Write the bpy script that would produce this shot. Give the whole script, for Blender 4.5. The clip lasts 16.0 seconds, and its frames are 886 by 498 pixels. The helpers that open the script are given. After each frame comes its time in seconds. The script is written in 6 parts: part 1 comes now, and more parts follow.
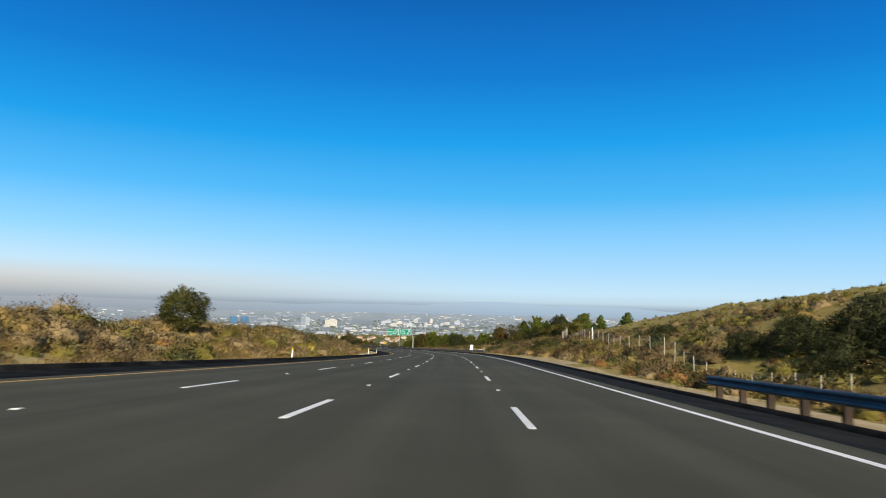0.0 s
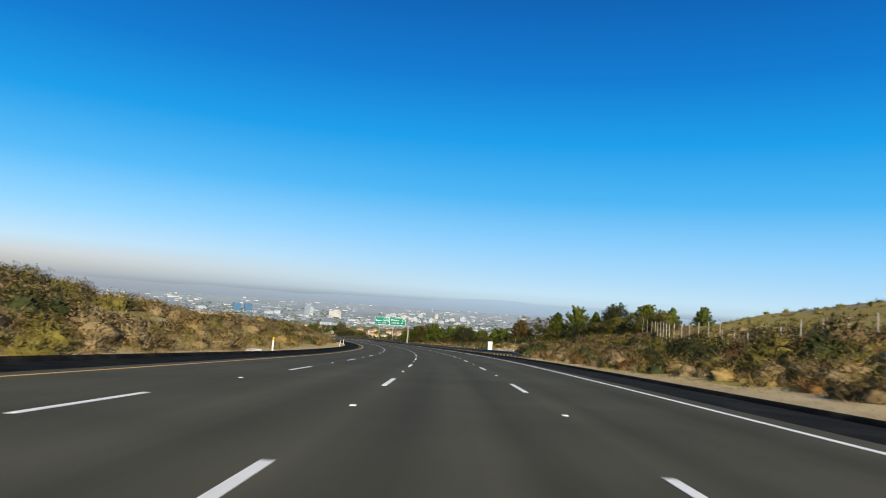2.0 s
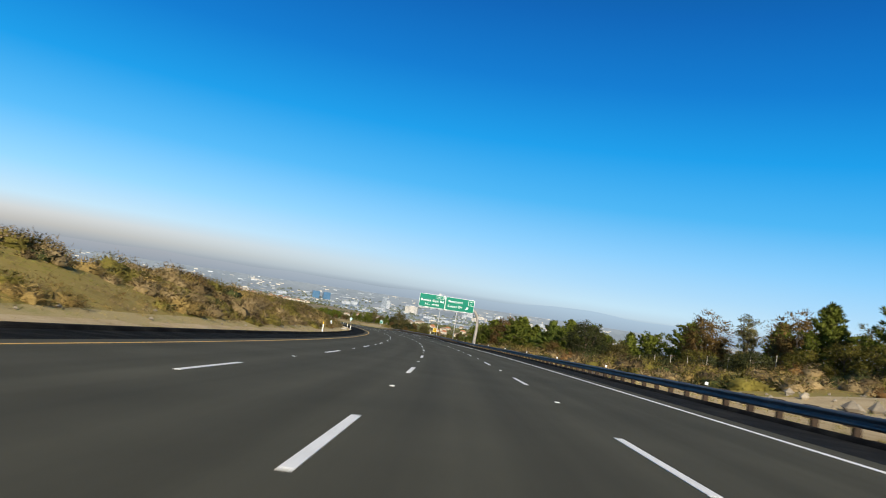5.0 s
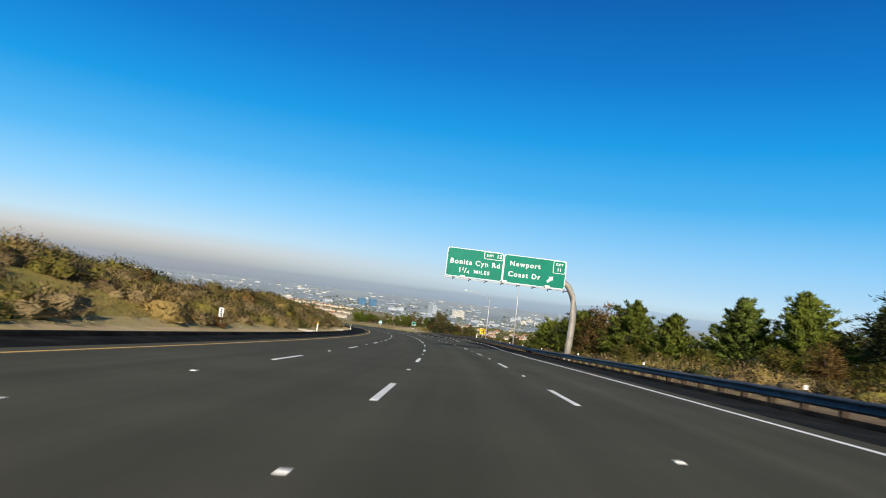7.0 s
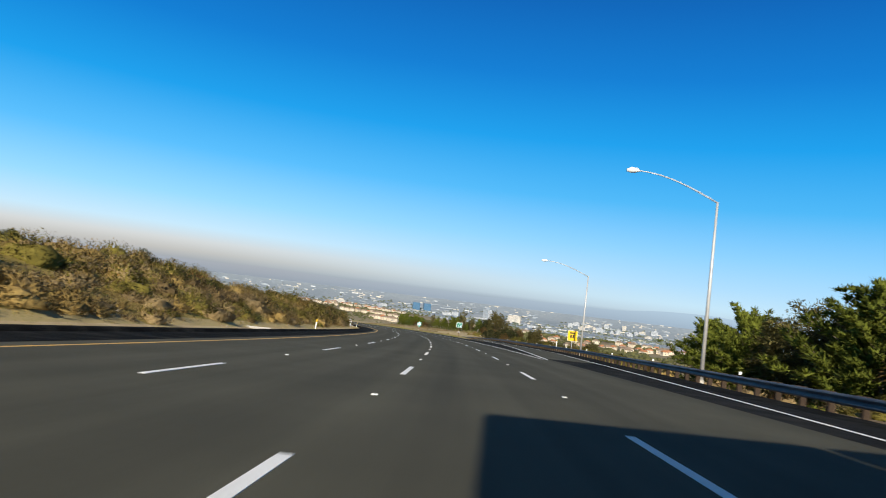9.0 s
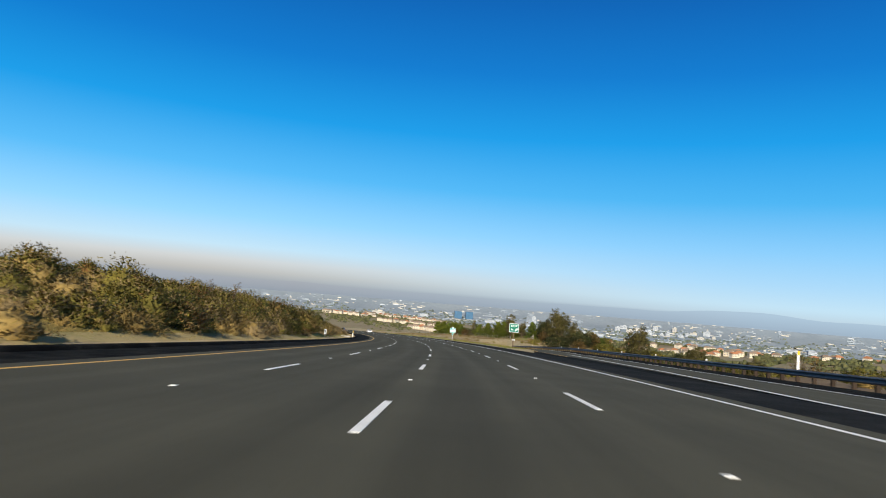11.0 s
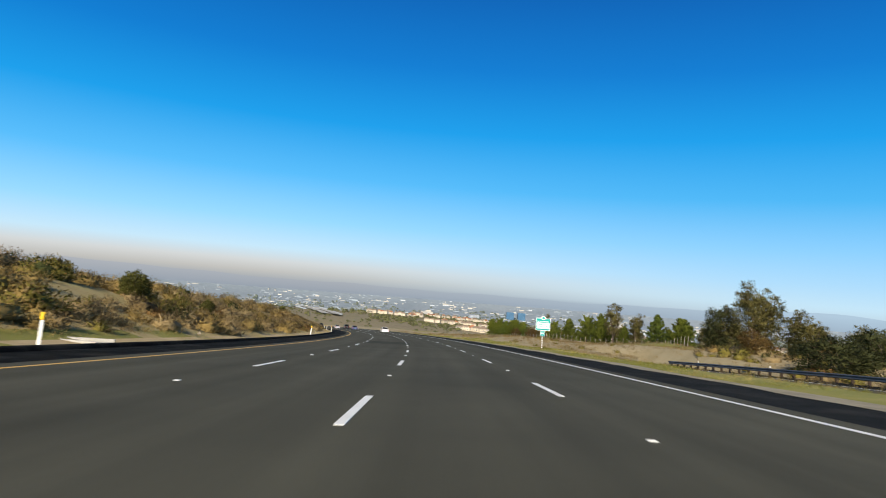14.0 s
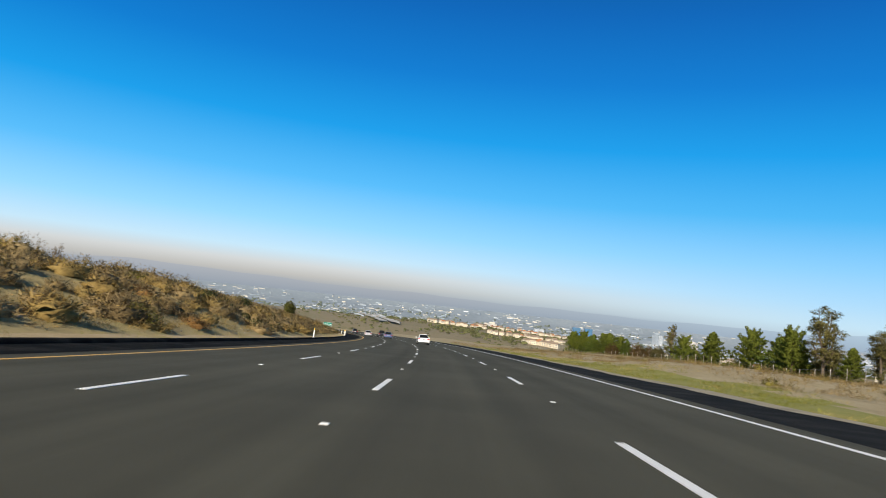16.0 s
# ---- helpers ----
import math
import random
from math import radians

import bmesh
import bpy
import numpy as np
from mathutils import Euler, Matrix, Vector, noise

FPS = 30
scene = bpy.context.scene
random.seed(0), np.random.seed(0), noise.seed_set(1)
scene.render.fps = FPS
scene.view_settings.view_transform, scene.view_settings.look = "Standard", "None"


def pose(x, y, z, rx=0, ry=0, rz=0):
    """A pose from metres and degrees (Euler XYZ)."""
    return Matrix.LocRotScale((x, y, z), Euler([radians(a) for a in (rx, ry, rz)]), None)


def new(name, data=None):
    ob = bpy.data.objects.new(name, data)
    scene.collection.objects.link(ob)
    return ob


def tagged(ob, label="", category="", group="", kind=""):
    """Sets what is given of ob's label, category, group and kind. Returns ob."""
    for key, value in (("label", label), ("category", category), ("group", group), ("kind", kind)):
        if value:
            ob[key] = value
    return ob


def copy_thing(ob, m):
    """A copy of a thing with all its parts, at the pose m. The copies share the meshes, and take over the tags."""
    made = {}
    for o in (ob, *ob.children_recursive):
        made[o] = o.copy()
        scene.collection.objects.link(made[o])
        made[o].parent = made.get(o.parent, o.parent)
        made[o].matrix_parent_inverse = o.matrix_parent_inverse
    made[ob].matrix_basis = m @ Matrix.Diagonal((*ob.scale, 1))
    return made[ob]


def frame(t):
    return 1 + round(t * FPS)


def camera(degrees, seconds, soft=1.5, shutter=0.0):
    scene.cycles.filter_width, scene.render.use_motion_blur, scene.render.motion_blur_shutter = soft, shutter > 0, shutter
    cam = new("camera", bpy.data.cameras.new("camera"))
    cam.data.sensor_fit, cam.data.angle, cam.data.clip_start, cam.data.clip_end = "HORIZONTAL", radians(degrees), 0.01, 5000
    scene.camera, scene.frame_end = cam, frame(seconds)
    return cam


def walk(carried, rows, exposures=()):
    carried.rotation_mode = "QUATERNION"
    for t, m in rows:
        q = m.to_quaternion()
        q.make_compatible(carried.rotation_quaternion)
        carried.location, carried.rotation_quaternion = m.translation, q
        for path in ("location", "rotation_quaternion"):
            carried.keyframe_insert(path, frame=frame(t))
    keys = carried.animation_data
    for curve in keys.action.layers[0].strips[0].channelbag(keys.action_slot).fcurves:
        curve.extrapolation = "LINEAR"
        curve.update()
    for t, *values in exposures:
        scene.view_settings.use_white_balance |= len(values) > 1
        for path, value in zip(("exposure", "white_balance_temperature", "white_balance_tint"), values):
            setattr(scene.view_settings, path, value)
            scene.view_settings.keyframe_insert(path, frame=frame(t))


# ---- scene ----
cam = camera(67.0, 16.0, soft=1.0, shutter=0.15)
PATH = [
    (0.0, pose(2.603, 0.502, 1.020, 94.863, -1.313, 1.682)),
    (0.5, pose(2.459, 17.259, -0.035, 94.270, -1.514, 1.824)),
    (1.0, pose(2.185, 33.835, -1.068, 94.028, -1.875, 1.760)),
    (1.5, pose(1.710, 50.670, -2.110, 94.316, -2.496, 1.756)),
    (2.0, pose(1.107, 67.282, -3.137, 94.548, -3.927, 2.205)),
    (2.5, pose(0.482, 83.862, -4.173, 94.518, -5.786, 3.159)),
    (3.0, pose(-0.270, 100.577, -5.226, 94.525, -7.414, 4.712)),
    (3.5, pose(-1.264, 117.345, -6.291, 94.223, -7.741, 6.153)),
    (4.0, pose(-2.502, 134.186, -7.368, 93.983, -8.638, 7.500)),
    (6.5, pose(-13.836, 218.150, -12.618, 94.174, -6.763, 11.647)),
    (7.0, pose(-16.843, 234.937, -13.625, 93.875, -6.743, 12.951)),
    (7.5, pose(-20.175, 251.535, -14.615, 94.025, -7.760, 14.088)),
    (8.0, pose(-23.805, 267.873, -15.593, 93.702, -7.525, 15.440)),
    (8.5, pose(-27.688, 284.153, -16.567, 93.568, -7.230, 16.674)),
    (9.0, pose(-31.975, 300.636, -17.557, 93.757, -6.839, 17.690)),
    (11.5, pose(-57.852, 381.096, -22.367, 94.164, -4.060, 22.226)),
    (12.0, pose(-63.821, 396.988, -23.331, 94.065, -3.857, 23.014)),
    (12.5, pose(-70.382, 413.388, -24.341, 93.640, -3.874, 23.154)),
    (13.0, pose(-77.103, 429.092, -25.318, 93.238, -4.059, 23.486)),
    (13.5, pose(-83.865, 444.416, -26.273, 93.808, -4.104, 24.391)),
    (14.0, pose(-90.852, 459.738, -27.227, 94.002, -4.390, 25.595)),
    (14.5, pose(-98.190, 474.805, -28.176, 94.191, -4.711, 26.606)),
    (15.0, pose(-105.753, 489.922, -29.120, 94.052, -5.347, 27.950)),
    (15.5, pose(-113.501, 504.794, -30.043, 94.450, -6.300, 29.553)),
    (16.0, pose(-121.712, 519.626, -30.967, 94.527, -6.130, 31.045)),
]
walk(cam, PATH, exposures=[(0.0, 0.42), (2.0, 0.38), (4.0, 0.42), (7.0, 0.34), (8.0, 0.38), (8.5, 0.22), (9.0, 0.44), (11.5, 0.38), (13.0, 0.42), (16.0, 0.42)])

# ---- light: winter morning sun from behind, low over the hills ----
SUN_ELEV, SUN_TRAVEL = 26.2, 13.0
sun = new("sun", bpy.data.lights.new("sun", "SUN"))
sun.data.energy, sun.data.angle, sun.data.color = 5.0, radians(0.5), (1.0, 0.90, 0.74)
travel = Vector((-math.sin(radians(SUN_TRAVEL)), math.cos(radians(SUN_TRAVEL)), -math.tan(radians(SUN_ELEV))))
sun.matrix_world = travel.to_track_quat("-Z", "Y").to_matrix().to_4x4()
world = bpy.data.worlds.new("world")
scene.world = world
world.use_nodes = True
wn, wl = world.node_tree.nodes, world.node_tree.links
sky = wn.new("ShaderNodeTexSky")
sky.sky_type, sky.sun_disc = "NISHITA", False
sky.sun_elevation, sky.sun_rotation = radians(SUN_ELEV), radians(180 - SUN_TRAVEL)
sky.altitude, sky.air_density, sky.dust_density, sky.ozone_density = 150, 1.0, 0.6, 4.0
wcoord, wsep = wn.new("ShaderNodeTexCoord"), wn.new("ShaderNodeSeparateXYZ")
wl.new(wcoord.outputs["Generated"], wsep.inputs[0])
layer = wn.new("ShaderNodeValToRGB")
layer.color_ramp.interpolation = "LINEAR"
SKY_LAYERS = [  # sine of elevation from -0.05 to 0.95: grey smog, a pale brownish edge, then clear deep blue air
    (0.000, (0.20, 0.22, 0.24)), (0.045, (0.27, 0.305, 0.355)), (0.053, (0.32, 0.355, 0.40)), (0.067, (0.51, 0.50, 0.48)), (0.081, (0.63, 0.645, 0.645)),
    (0.101, (0.55, 0.77, 0.92)), (0.144, (0.30, 0.67, 1.0)), (0.21, (0.09, 0.49, 0.93)), (0.289, (0.005, 0.33, 0.80)),
    (0.377, (0.0, 0.195, 0.62)), (0.465, (0.0, 0.125, 0.47)), (0.58, (0.0, 0.07, 0.23)), (0.75, (0.05, 0.06, 0.10)), (1.0, (0.05, 0.055, 0.085))]
el = layer.color_ramp.elements
while len(el) < len(SKY_LAYERS):
    el.new(0.5)
for e, (at, c) in zip(el, SKY_LAYERS):
    e.position, e.color = at, (*[v / 0.13 / 1.27 for v in c], 1)
wmap = wn.new("ShaderNodeMapRange")
wmap.inputs["From Min"].default_value, wmap.inputs["From Max"].default_value = -0.05, 0.95
wl.new(wsep.outputs["Z"], wmap.inputs["Value"])
CLEAR_LAYERS = [  # the same over the open country eastward, where the smog thins out
    (0.000, (0.22, 0.26, 0.30)), (0.045, (0.29, 0.36, 0.44)), (0.052, (0.34, 0.44, 0.54)), (0.058, (0.50, 0.65, 0.76)), (0.072, (0.53, 0.75, 0.90)),
    (0.101, (0.40, 0.68, 0.93)), (0.144, (0.25, 0.60, 0.95)), (0.21, (0.065, 0.45, 0.88)), (0.289, (0.005, 0.33, 0.80)),
    (0.377, (0.0, 0.195, 0.62)), (0.465, (0.0, 0.125, 0.47)), (0.58, (0.0, 0.07, 0.23)), (0.75, (0.05, 0.06, 0.10)), (1.0, (0.05, 0.055, 0.085))]
clear = wn.new("ShaderNodeValToRGB")
ec = clear.color_ramp.elements
while len(ec) < len(CLEAR_LAYERS):
    ec.new(0.5)
for e, (at, c) in zip(ec, CLEAR_LAYERS):
    e.position, e.color = at, (*[v / 0.13 / 1.27 for v in c], 1)
turn = wn.new("ShaderNodeMath")
turn.operation = "ARCTAN2"
wl.new(wsep.outputs["X"], turn.inputs[0])
wl.new(wsep.outputs["Y"], turn.inputs[1])
east = wn.new("ShaderNodeMapRange")
east.interpolation_type = "SMOOTHSTEP"
east.inputs["From Min"].default_value, east.inputs["From Max"].default_value = radians(-45), radians(8)
wl.new(turn.outputs[0], east.inputs["Value"])
smog = wn.new("ShaderNodeMix")
smog.data_type = "RGBA"
wl.new(east.outputs[0], smog.inputs[0])
wl.new(layer.outputs[0], smog.inputs[6])
wl.new(clear.outputs[0], smog.inputs[7])
wl.new(wmap.outputs[0], clear.inputs[0])
wl.new(wmap.outputs[0], layer.inputs[0])
wmul = wn.new("ShaderNodeMix")
wmul.data_type = "RGBA"
wmul.inputs[0].default_value = 0.97
wl.new(sky.outputs[0], wmul.inputs[6])
wl.new(smog.outputs[2], wmul.inputs[7])
wl.new(wmul.outputs[2], wn["Background"].inputs["Color"])
wn["Background"].inputs["Strength"].default_value = 0.13

# ---- the road's line: curvature, grade and cross slope every 60 m ----
KNOTS = np.arange(-60, 1001, 60.0)
CURVE = np.array([-0.678, -0.039, 0.600, 1.117, 1.107, 1.011, 1.060, 1.028, 1.061, 1.119, 1.061, 1.066, 1.066, 1.064, 1.061, 1.056, 1.051, 1.046]) * 1e-3
GRADE = np.array([-6.733, -6.484, -6.234, -6.420, -6.198, -5.861, -5.805, -5.615, -5.737, -5.687, -5.430, -5.435, -5.435, -5.432, -5.430, -5.429, -5.429, -5.429]) * 1e-2
BANK = np.array([-4.808, -2.425, 0.825, 2.677, 2.818, 2.666, 2.066, 1.596, 1.630, 2.289, 2.427, 2.214, 2.287, 2.472, 2.671, 2.846, 2.993, 3.127]) * 1e-2
SGRID = np.arange(-60, 1001, 2.0)


def summed(v):
    c = np.concatenate([[0], np.cumsum((v[1:] + v[:-1]) * 1.0)])
    return c - c[30]


R_TH = summed(np.interp(SGRID, KNOTS, CURVE))
R_X, R_Y, R_Z = summed(-np.sin(R_TH)), summed(np.cos(R_TH)), summed(np.interp(SGRID, KNOTS, GRADE))
R_B = np.interp(SGRID, KNOTS, BANK)


def along(s, values):
    """A road value at s, carried straight on before the first knot."""
    s = np.asarray(s, float)
    slope = (values[1] - values[0]) / 2.0
    return np.where(s < -60, values[0] + (s + 60) * slope, np.interp(s, SGRID, values))


def place(s, u, z=0.0):
    """World x, y, z of points s along and u right of the second lane line, z above its height there (cross slope left out)."""
    th = np.interp(s, SGRID, R_TH)
    return np.stack(np.broadcast_arrays(along(s, R_X) + u * np.cos(th), along(s, R_Y) + u * np.sin(th), along(s, R_Z) + z), -1)


def deck(s, u, z=0.0):
    """World place z above the paved deck."""
    return place(s, u, np.asarray(u) * np.interp(s, SGRID, R_B) + z)


def heading(s):
    return float(np.degrees(np.interp(s, SGRID, R_TH)))


# ---- ground heights beside the road, above the lane line ----
LEFT_U = [-250, -110, -60, -36, -27, -20, -15.5, -13, -11]
LEFT_H = [-25, -8, 0.0, 3.1, 3.1, 1.75, 0.45, -0.25, -0.3]
RIGHT_U = [11, 14, 20, 28, 45, 70, 110, 250]
RIGHT_S = [-120, 0, 47, 53.5, 60, 71, 89, 114, 150, 175, 200, 225, 260, 300, 350, 400, 440, 480, 505, 540, 580, 620, 660, 720, 800, 1000]
RIGHT_H = [
    [-0.75, -0.8, -1.8, 0.8, 6.5, 10.5, 12, 6], [-0.5, -0.65, -1.7, 0.8, 6.5, 10.8, 12, 6], [-0.2, -0.35, -1.5, 0.8, 6.8, 11.0, 12.5, 6], [-0.05, 0.0, -0.9, 1.3, 7.2, 11.3, 13, 6],
    [0.05, 0.2, 0.4, 2.0, 7.5, 11.5, 13, 6], [0.15, 0.3, 1.5, 3.0, 7.8, 11.8, 13.3, 6], [0.2, 0.4, 2.6, 3.8, 7.8, 12.0, 13.5, 6], [0.2, 0.3, 1.6, 3.2, 6.8, 12.4, 14, 6],
    [0.25, 0.3, 1.2, 2.4, 5.8, 12.8, 13, 4], [0.25, 0.3, 1.1, 2.4, 5.8, 11.0, 10, 0], [0.2, 0.3, 1.0, 2.2, 5.2, 7.2, 5, -6],
    [0.2, 0.3, 0.8, 1.6, 3.4, 4.0, 0, -10], [0.2, 0.2, 0.5, 0.9, 1.6, 1, -4, -15],
    [0.2, 0.1, -0.1, -0.5, -1.8, -4, -9, -20],
    [0.15, 0.0, -0.6, -2.0, -5, -9, -16, -30], [0.1, 0.1, 0.0, -1.4, -5, -9, -18, -30], [0.2, 0.2, 0.1, -0.9, -3.5, -8, -17, -30],
    [0.25, 0.3, -0.75, -1.0, -2.2, -6, -15, -30], [0.25, 0.35, -1.0, -1.1, -2.0, -5, -14, -30], [0.2, 0.4, 0.1, 0.0, 0.6, -1, -10, -30],
    [0.2, 0.3, 0.9, 1.3, 1.8, 1.0, -6, -30], [0.2, 0.2, 0.5, 0.7, 1.0, 1.0, -4, -30], [0.2, 0.15, 0.3, 0.5, 0.8, 1.0, -3, -30],
    [0.2, 0.0, 0.0, -0.1, 0.2, 0.4, -3, -25], [0.2, 0.0, 0.0, 0.0, 0.0, 0, -1, -15], [0.2, 0.0, 0.0, 0.0, 0.0, 0, -1, -15]]
RIGHT_H = np.array(RIGHT_H)


RAIL = ([100, 141, 160, 300, 322, 332, 350, 380, 420, 455, 490, 520, 554], [12.7, 12.3, 10.95, 11.05, 12.2, 12.9, 14.3, 17.4, 20.8, 24.2, 27.9, 30.6, 32.6])
OUTER = ([285, 305, 322, 350, 380, 420, 455, 490, 530, 554], [7.42, 8.1, 9.5, 11.7, 14.3, 17.5, 20.7, 24.2, 27.8, 29.3])
INNER = ([347.5, 370, 390, 405, 428, 443, 465, 490, 530, 554], [7.65, 9.3, 10.9, 12.2, 13.7, 14.5, 16.2, 20.0, 23.8, 25.4])


def rail_u(s):
    """Offset of the guardrail, which follows the exit ramp."""
    return np.interp(s, *RAIL)


def ramp_drop(s):
    return np.interp(s, [380, 420, 455, 490, 520, 554], [0.0, -0.12, -0.28, -0.48, -0.95, -1.63])


def sag(s, u):
    """How far the right shoulder falls below the lanes' cross slope."""
    return -np.interp(s, [-120, 30, 70, 140, 160, 285, 297], [0.26, 0.24, 0.10, 0.05, 0.10, 0.10, 0.0]) * np.clip((np.asarray(u, float) - 8.1) / 2.6, 0, 1.1)


def lumps(s, u, size, seed):
    """Smooth uneven ground, about -1 to 1."""
    a = np.sin(s / size + 1.7 * np.sin(u / size * 0.9 + seed)) + np.sin(u / size * 1.3 + 2.1 * np.sin(s / size * 0.7 + seed * 2.0))
    return a * 0.5


def rise(s, u):
    """Ground height at s, u above the lane line."""
    s, u = np.broadcast_arrays(np.asarray(s, float), np.asarray(u, float))
    bank = np.interp(s, SGRID, R_B)
    crest = np.interp(s, [-100, 40, 60, 120, 200, 300, 430, 470, 520, 580, 640, 700, 760, 850], [0.85, 0.85, 1.0, 0.95, 0.95, 1.02, 1.2, 1.18, 1.12, 1.2, 1.1, 1.0, 0.6, 0.35])
    hl = np.interp(u, LEFT_U, LEFT_H)
    hl = np.where(hl > 0, hl * crest, hl)
    cols = np.stack([np.interp(s, RIGHT_S, RIGHT_H[:, k]) for k in range(len(RIGHT_U))], -1)
    hr = np.zeros_like(s)
    for k in range(len(RIGHT_U) - 1):
        f = np.clip((u - RIGHT_U[k]) / (RIGHT_U[k + 1] - RIGHT_U[k]), 0, 1)
        f = f * f * (3 - 2 * f) * 0.5 + f * 0.5
        hr = np.where(u >= RIGHT_U[k], cols[..., k] * (1 - f) + cols[..., k + 1] * f, hr)
    wild = np.clip((np.abs(u) - 13) / 8, 0, 1)
    rough = wild * (0.35 * lumps(s, u, 7.0, 1.0) + 0.18 * lumps(s, u, 2.3, 4.0) + 0.5 * lumps(s, u, 19.0, 2.0))
    far = np.where(u < 0, hl, hr)
    edge = np.abs(u) <= 11
    inside = np.minimum(np.minimum((s - 285) / 8, (568 - s) / 8), np.minimum((rail_u(s) + 1.6 - u) / 0.8, (u - np.where(s < 452, 10.0, np.minimum(10.5 + (s - 452) * 0.5, np.interp(s, *INNER) - 1.4))) / 0.8))
    inside = np.clip(inside, 0, 1)
    far = far * (1 - inside) + (u * bank + ramp_drop(s) - 0.22) * inside
    rough = rough * (1 - inside)
    return np.where(edge, u * bank + sag(s, u), far + rough + np.where(edge, 0, np.where(u < 0, -0.02, 0.0)))


def on_ground(s, u, dz=0.0):
    p = place(s, u, rise(s, u) + dz)
    return Vector(p)


# ---- mesh helpers ----
def part(name, bm, material, parent=None, label="", smooth=False):
    me = bpy.data.meshes.new(name)
    if smooth:
        for f in bm.faces:
            f.smooth = True
    bm.to_mesh(me)
    bm.free()
    return mesh_part(name, me, material, parent, label)


def mesh_part(name, me, material, parent=None, label=""):
    for m in (material if isinstance(material, (list, tuple)) else [material]):
        if len(me.materials) < (len(material) if isinstance(material, (list, tuple)) else 1):
            me.materials.append(m)
    ob = new(name, me)
    if parent is not None:
        ob.parent = parent
    if label:
        ob["label"] = label
    return ob


def box(bm, x, y, z, sx, sy, sz, bevel=0.0, turn=None):
    """A box with its middle at x, y, z."""
    out = bmesh.ops.create_cube(bm, size=1.0)
    vs = out["verts"]
    m = Matrix.Translation((x, y, z)) @ (turn if turn else Matrix.Identity(4)) @ Matrix.Diagonal((sx, sy, sz, 1))
    bmesh.ops.transform(bm, matrix=m, verts=vs)
    if bevel > 0:
        es = list({e for v in vs for e in v.link_edges})
        bmesh.ops.bevel(bm, geom=es, offset=bevel, segments=1, affect="EDGES", profile=0.5)
    return bm


def tube(bm, points, radii, sides=8, cap=True):
    """A round bar along points."""
    rings = []
    pts = [Vector(p) for p in points]
    for i, p in enumerate(pts):
        d = (pts[min(i + 1, len(pts) - 1)] - pts[max(i - 1, 0)]).normalized()
        a = d.orthogonal().normalized() if abs(d.z) > 0.95 else d.cross(Vector((0, 0, 1))).normalized()
        if abs(d.z) > 0.95:
            a = (Vector((1, 0, 0)) - d * d.x).normalized()
        b = d.cross(a)
        r = radii[i] if isinstance(radii, (list, tuple)) else radii
        rings.append([bm.verts.new(p + (a * math.cos(6.2832 * k / sides) + b * math.sin(6.2832 * k / sides)) * r) for k in range(sides)])
    for q, w in zip(rings, rings[1:]):
        for k in range(sides):
            bm.faces.new((q[k], q[(k + 1) % sides], w[(k + 1) % sides], w[k]))
    if cap:
        bm.faces.new(rings[0][::-1])
        bm.faces.new(rings[-1])
    return bm


def sheet(name, verts, faces, material, parent=None, smooth=True, mats=None, uv=None, normals=None):
    me = bpy.data.meshes.new(name)
    me.from_pydata([], [], [])
    verts = np.asarray(verts, np.float32)
    faces = np.asarray(faces, np.int32)
    n, k = faces.shape
    me.vertices.add(len(verts))
    me.vertices.foreach_set("co", verts.ravel())
    me.loops.add(n * k)
    me.loops.foreach_set("vertex_index", faces.ravel())
    me.polygons.add(n)
    me.polygons.foreach_set("loop_start", np.arange(0, n * k, k, dtype=np.int32))
    if mats is not None:
        me.polygons.foreach_set("material_index", np.asarray(mats, np.int32))
    me.polygons.foreach_set("use_smooth", np.full(n, smooth))
    if uv is not None:
        layer_uv = me.uv_layers.new(name="metres")
        layer_uv.data.foreach_set("uv", np.asarray(uv, np.float32)[faces.ravel()].ravel())
    me.update(calc_edges=True)
    if normals is not None:
        soft_normals = me.attributes.new("custom_normal", "FLOAT_VECTOR", "POINT")
        soft_normals.data.foreach_set("vector", np.asarray(normals, np.float32).ravel())
    return mesh_part(name, me, material, parent)


def facing(v, normals):
    """Turn loose triangles (n x 3 x 3) so that each winds towards its wanted normal."""
    flat = np.cross(v[:, 1] - v[:, 0], v[:, 2] - v[:, 0])
    swap = (flat * normals).sum(1) < 0
    v[swap] = v[swap][:, [1, 0, 2]]
    return v.reshape(-1, 3)


def grid_faces(rows, cols):
    i = np.arange(rows - 1)[:, None] * cols + np.arange(cols - 1)[None]
    i = i.ravel()
    return np.stack([i, i + 1, i + cols + 1, i + cols], -1)


def root(name, s=None, u=None, dz=0.0, turn=0.0, label="", category="", group="", kind="", at=None):
    """An Empty at a thing's base, turned along the road."""
    ob = new(name)
    p = Vector(at) if at is not None else on_ground(s, u, dz)
    ob.matrix_world = Matrix.Translation(p) @ Matrix.Rotation(radians((heading(s) if s is not None else 0) + turn), 4, "Z")
    return tagged(ob, label, category, group, kind)


